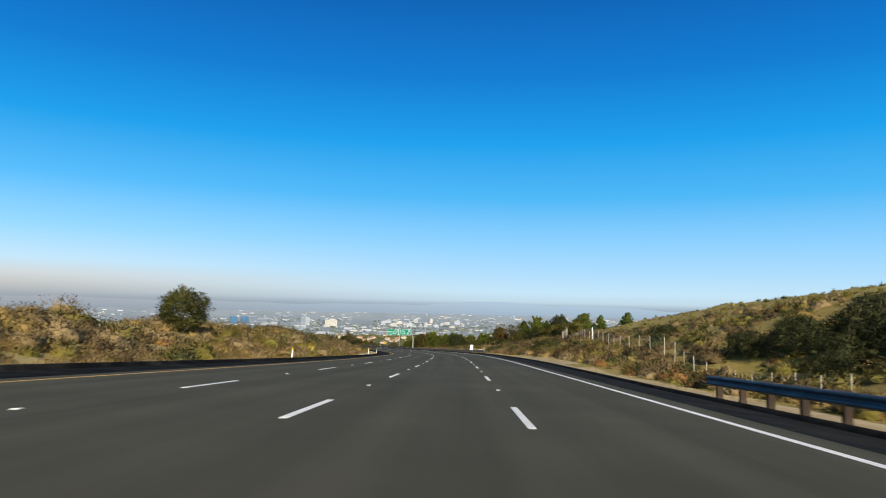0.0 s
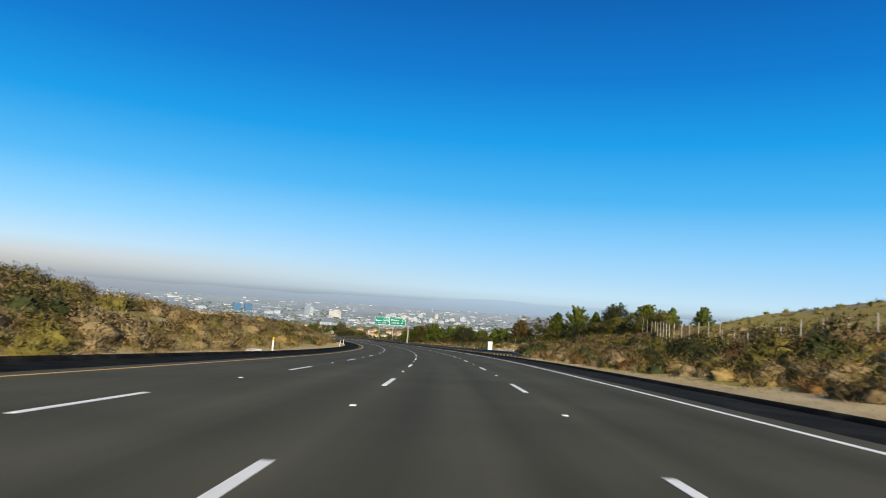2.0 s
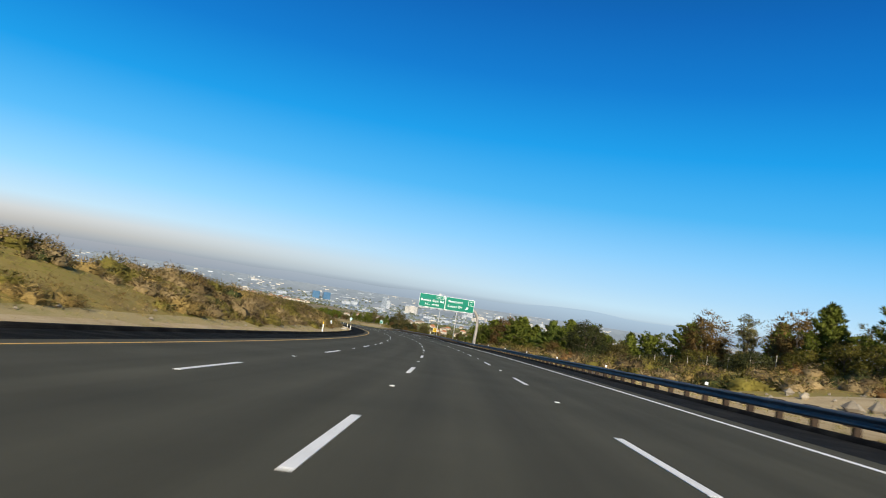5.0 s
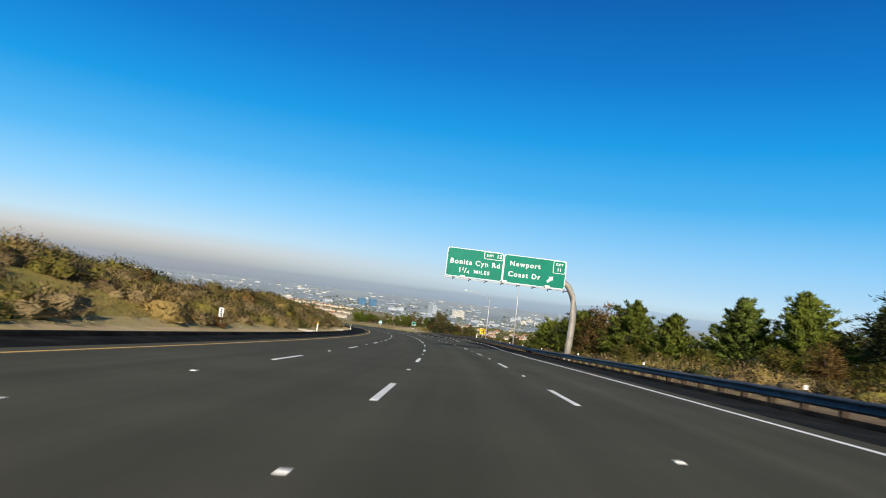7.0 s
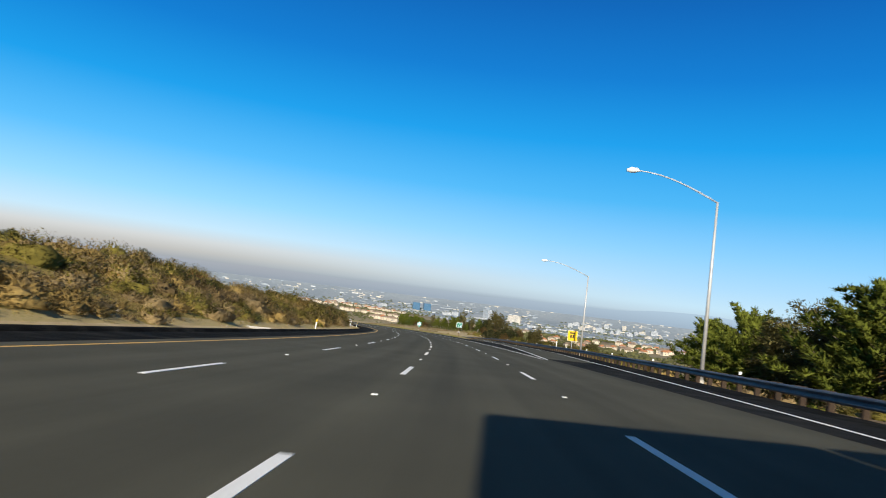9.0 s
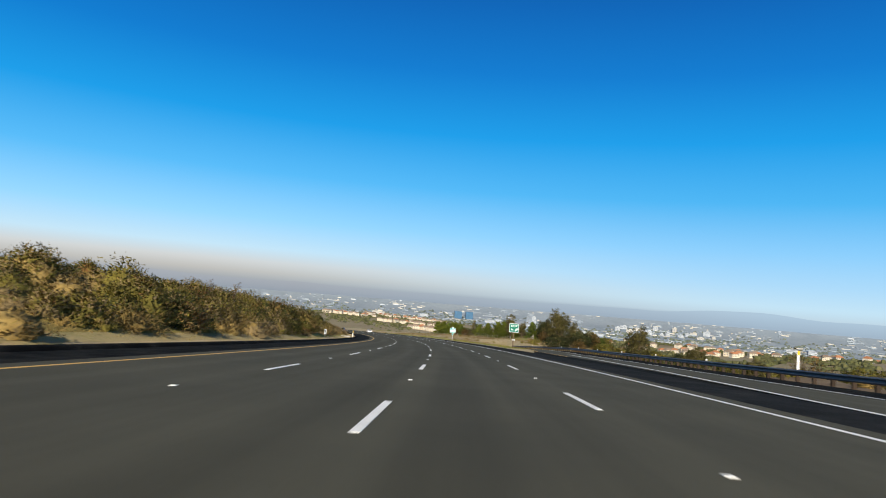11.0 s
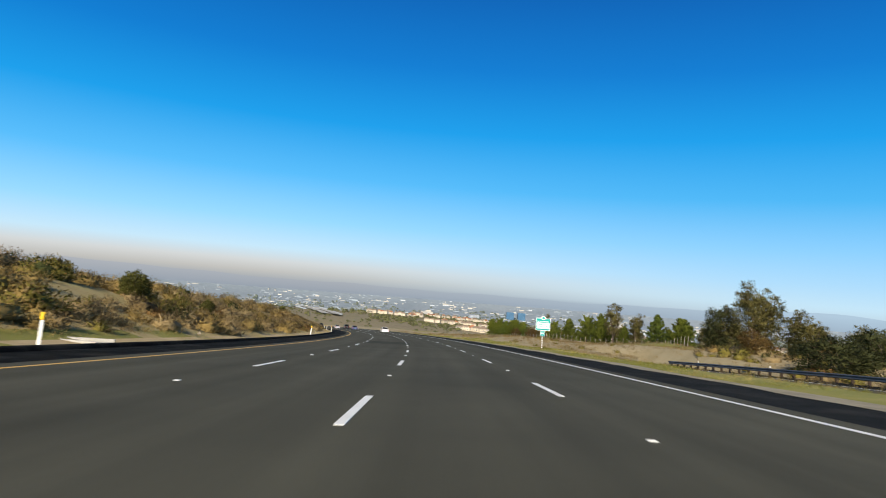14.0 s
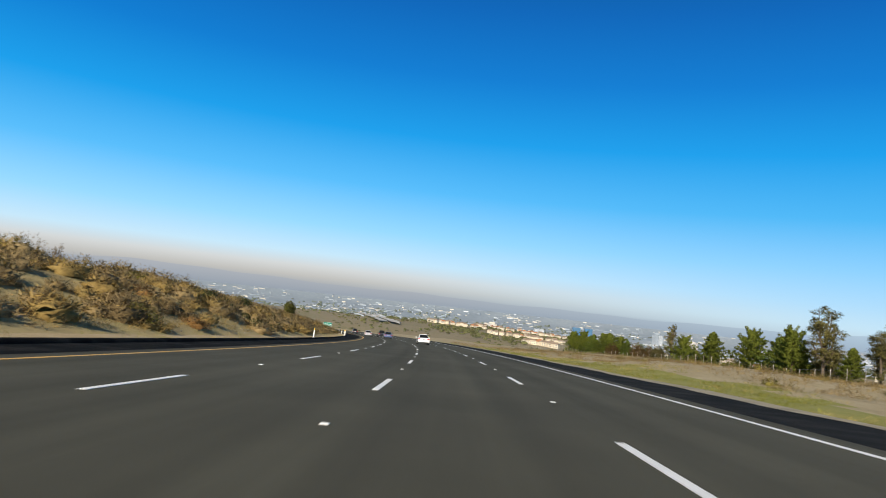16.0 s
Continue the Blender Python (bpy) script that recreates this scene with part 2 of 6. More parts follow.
# ---- materials ----
def material(name, colours, rough=0.85, big=0.3, fine=12.0, bump=0.3, metallic=0.0, obj=0.0, island=0.0, coords="Object", spec=0.3, translucent=0.0):
    """Noise at two scales between three colours, with relief; obj and island: how far each object or loose piece differs in brightness."""
    m = bpy.data.materials.new(name)
    m.use_nodes = True
    n, l = m.node_tree.nodes, m.node_tree.links
    b = n["Principled BSDF"]
    tc = n.new("ShaderNodeTexCoord")
    src = tc.outputs[coords]
    n1, n2 = n.new("ShaderNodeTexNoise"), n.new("ShaderNodeTexNoise")
    n1.inputs["Scale"].default_value, n1.inputs["Detail"].default_value = big, 5
    n2.inputs["Scale"].default_value, n2.inputs["Detail"].default_value = fine, 3
    l.new(src, n1.inputs["Vector"])
    l.new(src, n2.inputs["Vector"])
    mixf = n.new("ShaderNodeMath")
    mixf.operation = "MULTIPLY_ADD"
    mixf.inputs[1].default_value = 0.55
    l.new(n1.outputs[0], mixf.inputs[0])
    half = n.new("ShaderNodeMath")
    half.operation = "MULTIPLY"
    half.inputs[1].default_value = 0.45
    l.new(n2.outputs[0], half.inputs[0])
    l.new(half.outputs[0], mixf.inputs[2])
    ramp = n.new("ShaderNodeValToRGB")
    e = ramp.color_ramp.elements
    while len(e) < len(colours):
        e.new(0.5)
    for k, c in enumerate(colours):
        e[k].position, e[k].color = 0.34 + 0.32 * k / max(1, len(colours) - 1), (*c, 1)
    l.new(mixf.outputs[0], ramp.inputs[0])
    out = ramp.outputs[0]
    for amount, node, socket in ((obj, "ShaderNodeObjectInfo", "Random"), (island, "ShaderNodeNewGeometry", "Random Per Island")):
        if amount:
            rnd, mr, hv = n.new(node), n.new("ShaderNodeMapRange"), n.new("ShaderNodeHueSaturation")
            mr.inputs["To Min"].default_value, mr.inputs["To Max"].default_value = 1 - amount, 1 + amount
            l.new(rnd.outputs[socket], mr.inputs["Value"])
            l.new(mr.outputs[0], hv.inputs["Value"])
            l.new(out, hv.inputs["Color"])
            out = hv.outputs[0]
    l.new(out, b.inputs["Base Color"])
    b.inputs["Roughness"].default_value, b.inputs["Metallic"].default_value = rough, metallic
    b.inputs["Specular IOR Level"].default_value = spec
    if bump:
        bn = n.new("ShaderNodeBump")
        bn.inputs["Strength"].default_value, bn.inputs["Distance"].default_value = bump, 0.02
        l.new(n2.outputs[0], bn.inputs["Height"])
        l.new(bn.outputs[0], b.inputs["Normal"])
    if translucent:
        tr, mx = n.new("ShaderNodeBsdfTranslucent"), n.new("ShaderNodeMixShader")
        mx.inputs[0].default_value = translucent
        l.new(out, tr.inputs["Color"])
        l.new(b.outputs[0], mx.inputs[1])
        l.new(tr.outputs[0], mx.inputs[2])
        l.new(mx.outputs[0], n["Material Output"].inputs["Surface"])
    return m


def road_material():
    """Grey worn asphalt: fine stone, darker wheel paths and oil lines along the lanes, sealed cracks, long stains. Its UV is metres across, along."""
    m = material("asphalt", [(0.060, 0.059, 0.044), (0.072, 0.070, 0.052), (0.084, 0.082, 0.061)], rough=0.9, big=0.25, fine=60, bump=0.25, spec=0.08)
    n, l = m.node_tree.nodes, m.node_tree.links
    b = n["Principled BSDF"]
    uvn, sp = n.new("ShaderNodeUVMap"), n.new("ShaderNodeSeparateXYZ")
    uvn.uv_map = "metres"
    l.new(uvn.outputs[0], sp.inputs[0])
    wave = n.new("ShaderNodeMath")
    wave.operation = "MULTIPLY"
    wave.inputs[1].default_value = 2 * math.pi * 2 / 3.66
    l.new(sp.outputs["X"], wave.inputs[0])
    cs = n.new("ShaderNodeMath")
    cs.operation = "COSINE"
    l.new(wave.outputs[0], cs.inputs[0])
    mp = n.new("ShaderNodeMapping")
    mp.inputs["Scale"].default_value = (1.1, 0.02, 1)
    l.new(uvn.outputs[0], mp.inputs["Vector"])
    streak = n.new("ShaderNodeTexNoise")
    streak.inputs["Scale"].default_value, streak.inputs["Detail"].default_value = 1.0, 6
    l.new(mp.outputs[0], streak.inputs["Vector"])
    add = n.new("ShaderNodeMath")
    add.operation = "MULTIPLY_ADD"
    add.inputs[1].default_value = 0.07
    l.new(cs.outputs[0], add.inputs[0])
    l.new(streak.outputs[0], add.inputs[2])
    mr = n.new("ShaderNodeMapRange")
    mr.inputs["From Min"].default_value, mr.inputs["From Max"].default_value = 0.25, 0.75
    mr.inputs["To Min"].default_value, mr.inputs["To Max"].default_value = 0.80, 1.22
    l.new(add.outputs[0], mr.inputs["Value"])
    hv = n.new("ShaderNodeHueSaturation")
    l.new(mr.outputs[0], hv.inputs["Value"])
    l.new(b.inputs["Base Color"].links[0].from_socket, hv.inputs["Color"])
    l.new(hv.outputs[0], b.inputs["Base Color"])
    return m


M_ROAD = road_material()
M_SHOULDER = material("dark_asphalt", [(0.004, 0.004, 0.004), (0.010, 0.010, 0.010), (0.034, 0.033, 0.029)], rough=1.0, big=0.8, fine=30, bump=0.5, spec=0.03)
M_SHOULDER_GREY = material("worn_shoulder_asphalt", [(0.009, 0.009, 0.009), (0.015, 0.015, 0.015), (0.034, 0.033, 0.030)], rough=1.0, big=0.7, fine=30, bump=0.5, spec=0.05)
M_GRAVEL = material("pale_gravel", [(0.21, 0.18, 0.125), (0.29, 0.255, 0.185), (0.36, 0.32, 0.24)], rough=1.0, big=0.8, fine=14, bump=0.8)
M_PATCH = material("newer_asphalt_patch", [(0.042, 0.042, 0.034), (0.050, 0.050, 0.041), (0.058, 0.058, 0.047)], rough=0.95, big=0.6, fine=50, bump=0.25, spec=0.06)
M_WHITE = material("white_paint", [(0.70, 0.70, 0.68), (0.82, 0.82, 0.80), (0.86, 0.86, 0.84)], rough=0.6, big=1.2, fine=25, bump=0.15, obj=0.06)
M_YELLOW = material("yellow_paint", [(0.64, 0.36, 0.06), (0.74, 0.44, 0.09), (0.78, 0.50, 0.13)], rough=0.6, big=0.8, fine=20, bump=0.15)
M_STEEL = material("weathered_galvanised_steel", [(0.055, 0.06, 0.07), (0.085, 0.09, 0.10), (0.13, 0.135, 0.145)], rough=0.55, big=0.8, fine=9, bump=0.1, metallic=0.35)
M_POLE = material("galvanised_pole", [(0.42, 0.42, 0.42), (0.50, 0.50, 0.49), (0.56, 0.55, 0.53)], rough=0.5, big=1.0, fine=14, bump=0.08, metallic=0.35)
M_MAST = material("weathered_mast_steel", [(0.26, 0.24, 0.21), (0.34, 0.31, 0.27), (0.40, 0.37, 0.32)], rough=0.6, big=1.2, fine=10, bump=0.1, metallic=0.3)
M_WOOD = material("weathered_timber", [(0.026, 0.017, 0.011), (0.040, 0.027, 0.018), (0.060, 0.042, 0.028)], rough=0.9, big=2.0, fine=30, bump=0.4, obj=0.2)
M_POSTWOOD = material("brown_sign_timber", [(0.13, 0.085, 0.05), (0.18, 0.12, 0.075), (0.23, 0.16, 0.10)], rough=0.9, big=2.0, fine=24, bump=0.3, obj=0.15)
M_PLASTIC = material("white_plastic", [(0.70, 0.70, 0.66), (0.78, 0.78, 0.75), (0.82, 0.82, 0.80)], rough=0.5, big=2.0, fine=20, bump=0.05, obj=0.05)
M_AMBER = material("amber_reflector", [(0.70, 0.42, 0.02), (0.78, 0.50, 0.03), (0.82, 0.56, 0.06)], rough=0.3, big=3.0, fine=30, bump=0.05)
M_GREEN = material("green_sign_sheeting", [(0.000, 0.165, 0.104), (0.000, 0.188, 0.120), (0.003, 0.205, 0.132)], rough=0.45, big=0.7, fine=5, bump=0.02)
M_SIGNWHITE = material("white_sign_sheeting", [(0.74, 0.76, 0.76), (0.80, 0.82, 0.82), (0.84, 0.85, 0.85)], rough=0.45, big=1.0, fine=8, bump=0.02)
M_SIGNBACK = material("bare_aluminium", [(0.38, 0.39, 0.40), (0.46, 0.47, 0.48), (0.52, 0.53, 0.54)], rough=0.45, big=1.0, fine=8, bump=0.03, metallic=0.6)
M_TEAL = material("teal_sign_sheeting", [(0.00, 0.30, 0.27), (0.00, 0.35, 0.32), (0.01, 0.38, 0.35)], rough=0.45, big=1.0, fine=8, bump=0.02)
M_SIGNYELLOW = material("yellow_sign_sheeting", [(0.72, 0.42, 0.005), (0.80, 0.48, 0.01), (0.84, 0.52, 0.02)], rough=0.45, big=1.0, fine=8, bump=0.02)
M_BLACK = material("black_paint", [(0.015, 0.015, 0.015), (0.02, 0.02, 0.02), (0.03, 0.03, 0.03)], rough=0.6, big=1.0, fine=12, bump=0.05)
M_CONCRETE = material("pale_concrete", [(0.36, 0.34, 0.31), (0.44, 0.42, 0.38), (0.52, 0.50, 0.46)], rough=0.9, big=0.8, fine=16, bump=0.3)
M_BARK = material("bark", [(0.07, 0.05, 0.035), (0.12, 0.09, 0.065), (0.19, 0.15, 0.11)], rough=0.95, big=1.5, fine=14, bump=0.7, obj=0.2)
M_GLASSDARK = material("tinted_glass", [(0.010, 0.012, 0.014), (0.014, 0.016, 0.018), (0.02, 0.022, 0.025)], rough=0.08, big=0.5, fine=4, bump=0.0, spec=0.6)


def ground_material():
    """Dry earth, straw and thin winter grass by patches; straw and soil at two scales."""
    m = material("hill_ground", [(0.212, 0.154, 0.039), (0.276, 0.211, 0.055), (0.201, 0.196, 0.031)], rough=0.98, big=0.09, fine=1.6, bump=0.6)
    return m


M_GROUND = ground_material()
M_DIRT = material("sandy_verge", [(0.34, 0.255, 0.135), (0.43, 0.33, 0.185), (0.50, 0.40, 0.25)], rough=0.98, big=0.5, fine=8, bump=0.7)
M_GRASS = material("mown_verge_grass", [(0.25, 0.21, 0.06), (0.205, 0.21, 0.04), (0.30, 0.25, 0.08)], rough=0.98, big=0.4, fine=9, bump=0.7)
M_MOUND = material("dry_matted_grass", [(0.25, 0.198, 0.105), (0.32, 0.262, 0.150), (0.37, 0.312, 0.195)], rough=0.98, big=0.35, fine=5, bump=0.8)
M_RAILSIDE = material("brown_railside_ground", [(0.10, 0.070, 0.040), (0.15, 0.105, 0.06), (0.20, 0.15, 0.085)], rough=0.98, big=0.5, fine=6, bump=0.8)
# distance haze painted into the plain's base colour as pale blue-grey
M_PLAIN = material("hazed_far_plain", [(0.17, 0.22, 0.265), (0.235, 0.285, 0.33), (0.335, 0.37, 0.395)], rough=1.0, big=0.006, fine=0.03, bump=0.0)

M_STRAW = material("straw_matted_verge", [(0.33, 0.255, 0.115), (0.39, 0.31, 0.145), (0.28, 0.245, 0.085)], rough=0.98, big=0.4, fine=6, bump=0.8)
M_SLOPE = material("brown_winter_slopes", [(0.185, 0.150, 0.085), (0.245, 0.200, 0.120), (0.175, 0.165, 0.075)], rough=1.0, big=0.014, fine=0.22, bump=0.0)
# outer rim of the plain, with thicker haze painted into its colour
M_RIM = material("hazed_plain_rim", [(0.19, 0.235, 0.28), (0.22, 0.265, 0.31), (0.25, 0.295, 0.335)], rough=1.0, big=0.006, fine=0.05, bump=0.0)

# ---- ground: one sheet from the road's foot to the horizon ----
us = np.concatenate([[-250, -190, -140, -105, -80, -64, -52, -44, -38], np.arange(-34, -10.9, 1.15), [-10.6], [0], [10.8], np.arange(11.6, 50, 1.3), [54, 60, 68, 78, 92, 110, 140, 190, 250]])
ss = np.arange(-120, 1001, 2.5)
S2, U2 = np.meshgrid(ss, us, indexing="ij")
zz = rise(S2, U2)
zz = np.where(np.abs(U2) < 11, U2 * np.interp(S2, SGRID, R_B) - 0.35 + sag(S2, U2), zz)
near = place(S2, U2, zz).reshape(-1, 3)
near_faces = grid_faces(len(ss), len(us))
uc = U2[:-1, :-1].ravel() + 0.7
sc = S2[:-1, :-1].ravel()
wig = 0.6 * np.sin(sc / 3.1) + 0.4 * np.sin(sc / 1.3 + 1)
near_mats = np.zeros(len(uc), int)
near_mats[(uc < -13) & (uc > -36) & (sc < 118 + 6 * wig + 8 * lumps(sc, uc, 6.0, 2.0))] = 8
near_mats[(uc < -13) & (uc > -36) & (sc > 445 + 5 * wig)] = 8
near_mats[(uc < -10) & (uc > -12.9 + wig * 0.5)] = 1
near_mats[(uc > 10) & (uc < 13.0 + wig) & (sc < 480)] = 1
near_mats[(uc > 10) & (uc < 14.0 + wig) & (sc > 60) & (sc < 215)] = 1
# darker brown ground along the guardrail
near_mats[(uc > 10) & (uc < 15.0 + wig) & (sc > 141) & (sc <= 184)] = 6
near_mats[(uc > 10) & (uc < 15.0 + wig) & (sc > 207) & (sc <= 292)] = 6
near_mats[(uc > 10) & (sc > 290) & (sc < 560) & (uc < rail_u(sc) + 6 + wig)] = 6
bite = 4 * lumps(sc, uc, 4.0, 3.0)
near_mats[(uc > 12) & (uc < 23 + bite) & (sc > 185 + 0.6 * bite) & (sc < 205 + bite)] = 1
near_mats[(uc > 15) & (uc < 62) & (sc > 500)] = 5
near_mats[(uc > 11.2) & (uc < 16.0 + wig) & (sc > 455)] = 2
near_mats[(uc > 10) & (uc < 15.5) & (sc > 443) & (sc < 464 + 2 * wig)] = 5
near_mats[(uc > 36) & (uc < 45 + wig) & (sc > 568 + 2 * wig) & (sc < 584)] = 2
near_mats[(uc < -12.9 + wig * 0.5) & (uc > -14.3 + wig * 0.6) & (sc > 118)] = 8
near_mats[(uc < -12.9 + wig * 0.5) & (uc > -14.0 + wig * 0.6) & (sc > 440) & (sc < 515)] = 2
sway = 16 * np.sin(sc / 41) + 9 * np.sin(sc / 15 + 1) + 14 * lumps(sc, uc, 23.0, 5.0)
near_mats[(uc > 78 + sway) | (uc < -72 + sway) | ((uc < -36) & (sc > 560 + sway))] = 7
PLAIN_Z, HUB = -140.0, Vector((-50.0, 250.0, 0.0))
rad = np.concatenate([np.linspace(0, 900, 19), np.geomspace(940, 4150, 32), [4230, 4300, 4370, 4440, 4500, 4560, 4620, 4690]])
ang = np.linspace(0, 2 * math.pi, 145)
RR, AA = np.meshgrid(rad, ang, indexing="ij")
fx, fy = HUB.x + RR * np.sin(AA), HUB.y + RR * np.cos(AA)


def far_height(x, y):
    """The wide lie of the land: the road's ridge falling to the plain."""
    line = place(np.arange(-120, 1001, 20.0), 0.0)
    d2 = (x[..., None] - line[:, 0]) ** 2 + (y[..., None] - line[:, 1]) ** 2
    k = d2.argmin(-1)
    d, z0 = np.sqrt(d2.min(-1)), line[:, 2][k]
    onward = np.clip((k * 20.0 - 120 - 600) / 150, 0, 1)
    f = np.clip((d - 200 - 450 * onward) / (1300 - 250 * onward), 0, 1)
    f = f * f * (3 - 2 * f)
    z = z0 - (27 - 15 * onward) * np.clip(d / 250, 0, 1)
    lump = 9 * np.sin(x / 210) * np.sin(y / 170 + 1) * np.clip(d / 600, 0, 1) * (1 - f)
    rim = np.hypot(x - HUB.x, y - HUB.y)
    # added upward rim, in place of the plain running on farther
    climb = 84 * np.clip((rim - 4150) / 530, 0, 1.02) ** 2
    z = z * (1 - f) + PLAIN_Z * f + climb + lump - (5 + 4 * onward) * np.clip((330 - d) / 80, 0, 1)
    terrace = np.exp(-(np.hypot(x + 790, y - 1820) / 620) ** 6)
    shelf = -59.5 - 0.027 * np.maximum(x, -850) - 0.0216 * y - 0.045 * np.maximum(-850 - x, 0)
    return z * (1 - terrace) + shelf * terrace


fz = far_height(fx, fy)
far = np.stack([fx, fy, fz], -1).reshape(-1, 3)
far_faces = grid_faces(len(rad), len(ang))[:, ::-1] + len(near)
rc = np.repeat(rad[:-1], len(ang) - 1)
ground = sheet("ground", np.concatenate([near, far]), np.concatenate([near_faces, far_faces]), [M_GROUND, M_DIRT, M_GRASS, M_PLAIN, M_RIM, M_MOUND, M_RAILSIDE, M_SLOPE, M_STRAW],
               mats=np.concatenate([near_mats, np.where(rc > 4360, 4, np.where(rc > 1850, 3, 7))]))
tagged(ground, "dry scrub hillsides falling away to a hazy city plain", "ground", kind="structure")

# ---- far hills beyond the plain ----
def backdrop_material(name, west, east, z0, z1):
    """Glowing hills with haze painted in: a low and a high colour for the smoggy west and for the clearer east."""
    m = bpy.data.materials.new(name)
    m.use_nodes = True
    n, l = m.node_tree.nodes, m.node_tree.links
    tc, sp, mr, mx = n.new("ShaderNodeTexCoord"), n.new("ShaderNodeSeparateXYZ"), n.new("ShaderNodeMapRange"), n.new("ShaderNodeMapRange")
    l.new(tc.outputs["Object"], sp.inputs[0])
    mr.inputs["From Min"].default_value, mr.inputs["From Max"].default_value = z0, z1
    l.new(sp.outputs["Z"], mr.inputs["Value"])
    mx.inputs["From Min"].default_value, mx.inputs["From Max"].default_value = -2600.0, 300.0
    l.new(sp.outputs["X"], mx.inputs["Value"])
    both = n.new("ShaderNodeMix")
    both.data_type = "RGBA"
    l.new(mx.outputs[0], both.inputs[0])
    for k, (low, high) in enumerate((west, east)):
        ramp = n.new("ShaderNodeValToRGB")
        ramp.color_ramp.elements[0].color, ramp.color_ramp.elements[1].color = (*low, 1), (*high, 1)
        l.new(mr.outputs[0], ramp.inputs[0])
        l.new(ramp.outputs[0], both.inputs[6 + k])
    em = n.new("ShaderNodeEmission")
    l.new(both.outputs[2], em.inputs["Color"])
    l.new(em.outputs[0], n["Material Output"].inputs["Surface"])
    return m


# haze put in as emission colour, paler towards the ridge
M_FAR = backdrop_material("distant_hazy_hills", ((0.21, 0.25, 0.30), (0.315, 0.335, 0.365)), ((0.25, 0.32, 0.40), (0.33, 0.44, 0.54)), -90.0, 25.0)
az = np.linspace(0, 2 * math.pi, 361)
bearing = np.degrees(az)
bearing = np.where(bearing > 180, bearing - 360, bearing)
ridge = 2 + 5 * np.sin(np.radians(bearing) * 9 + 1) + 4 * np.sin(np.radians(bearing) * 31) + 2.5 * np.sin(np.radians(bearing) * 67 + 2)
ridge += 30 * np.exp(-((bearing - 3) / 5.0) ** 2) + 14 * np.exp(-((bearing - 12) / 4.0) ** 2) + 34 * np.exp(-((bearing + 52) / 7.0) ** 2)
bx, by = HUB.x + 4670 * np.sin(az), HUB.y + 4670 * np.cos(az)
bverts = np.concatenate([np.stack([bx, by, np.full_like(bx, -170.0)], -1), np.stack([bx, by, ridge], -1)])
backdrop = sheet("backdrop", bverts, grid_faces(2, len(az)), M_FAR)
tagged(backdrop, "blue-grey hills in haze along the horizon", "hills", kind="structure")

# ---- road ----
rs = np.arange(-120, 1001, 2.5)


def strip(name, u0, u1, z, mat, s0=-120, s1=1000, cols=2, parent=None, step=2.5, skirt=0.0, drop=None):
    """A paved band between two offsets, which may be numbers or functions of s."""
    s = np.arange(s0, s1 + 0.01, step)
    a = u0(s) if callable(u0) else np.full_like(s, u0)
    b = u1(s) if callable(u1) else np.full_like(s, u1)
    f = np.linspace(0, 1, cols)
    U = a[:, None] * (1 - f) + b[:, None] * f
    S = np.repeat(s[:, None], cols, 1)
    Z = np.full_like(U, z)
    if skirt:
        U = np.concatenate([a[:, None], U, b[:, None]], 1)
        S = np.repeat(s[:, None], cols + 2, 1)
        Z = np.full_like(U, z)
        Z[:, 0] -= skirt
        Z[:, -1] -= skirt
    if drop is not None:
        Z = Z + drop(S)
    p = deck(S, U, Z + sag(S, U))
    return sheet(name, p.reshape(-1, 3), grid_faces(*U.shape), mat, parent, smooth=False, uv=np.stack([U.ravel(), S.ravel()], -1))


road = strip("road", -8.1, 8.1, 0.0, M_ROAD, cols=9, skirt=0.3)
tagged(road, "four-lane grey asphalt freeway curving downhill", "road", kind="structure")


left_shoulder = tagged(strip("shoulder_left", -10.5, -8.1, 0.0, M_SHOULDER, cols=3, skirt=0.3), "black asphalt left shoulder of the freeway", "shoulder", kind="structure")
right_shoulder = tagged(strip("shoulder_right", 8.1, 10.7, 0.0, M_SHOULDER_GREY, cols=3, skirt=0.3), "dark grey worn asphalt right shoulder of the freeway", "shoulder", kind="structure")


def dike(name, u0, u1, s0, s1, height, label):
    """A low rolled asphalt kerb along the pavement's edge."""
    s = np.arange(s0, s1 + 0.01, 2.5)
    f = np.array([0.0, 0.15, 0.5, 0.85, 1.0])
    h = np.array([-0.1, 0.7, 1.0, 0.7, -1.5]) * height
    U = np.repeat((u0 + (u1 - u0) * f)[None], len(s), 0)
    S = np.repeat(s[:, None], 5, 1)
    return tagged(sheet(name, deck(S, U, np.repeat(h[None], len(s), 0) + sag(S, U)).reshape(-1, 3), grid_faces(len(s), 5), M_SHOULDER), label, "kerb", kind="structure")


dike("kerb_left", -10.45, -10.95, -120, 1000, 0.16, "rolled black asphalt kerb along the left shoulder")
dike("kerb_right", 10.5, 10.95, -120, 300, 0.13, "rolled black asphalt kerb along the right shoulder")

yellow_line = tagged(strip("yellow_edge_line", -7.40, -7.24, 0.006, M_YELLOW, parent=road), kind="")
strip("white_edge_line", lambda q: 7.35 + 0 * q, lambda q: 7.52 + 0 * q, 0.006, M_WHITE, s0=-120, s1=285, parent=road)
strip("white_edge_line", 7.35, 7.52, 0.006, M_WHITE, s0=347.5, s1=1000, parent=road)
ramp_upper = tagged(strip("exit_ramp_1", 10.7, lambda q: rail_u(q) - 0.25, -0.003, M_SHOULDER, s0=295, s1=455, cols=4, drop=ramp_drop, skirt=0.3), "black asphalt exit lane beside the freeway", "road", kind="structure")
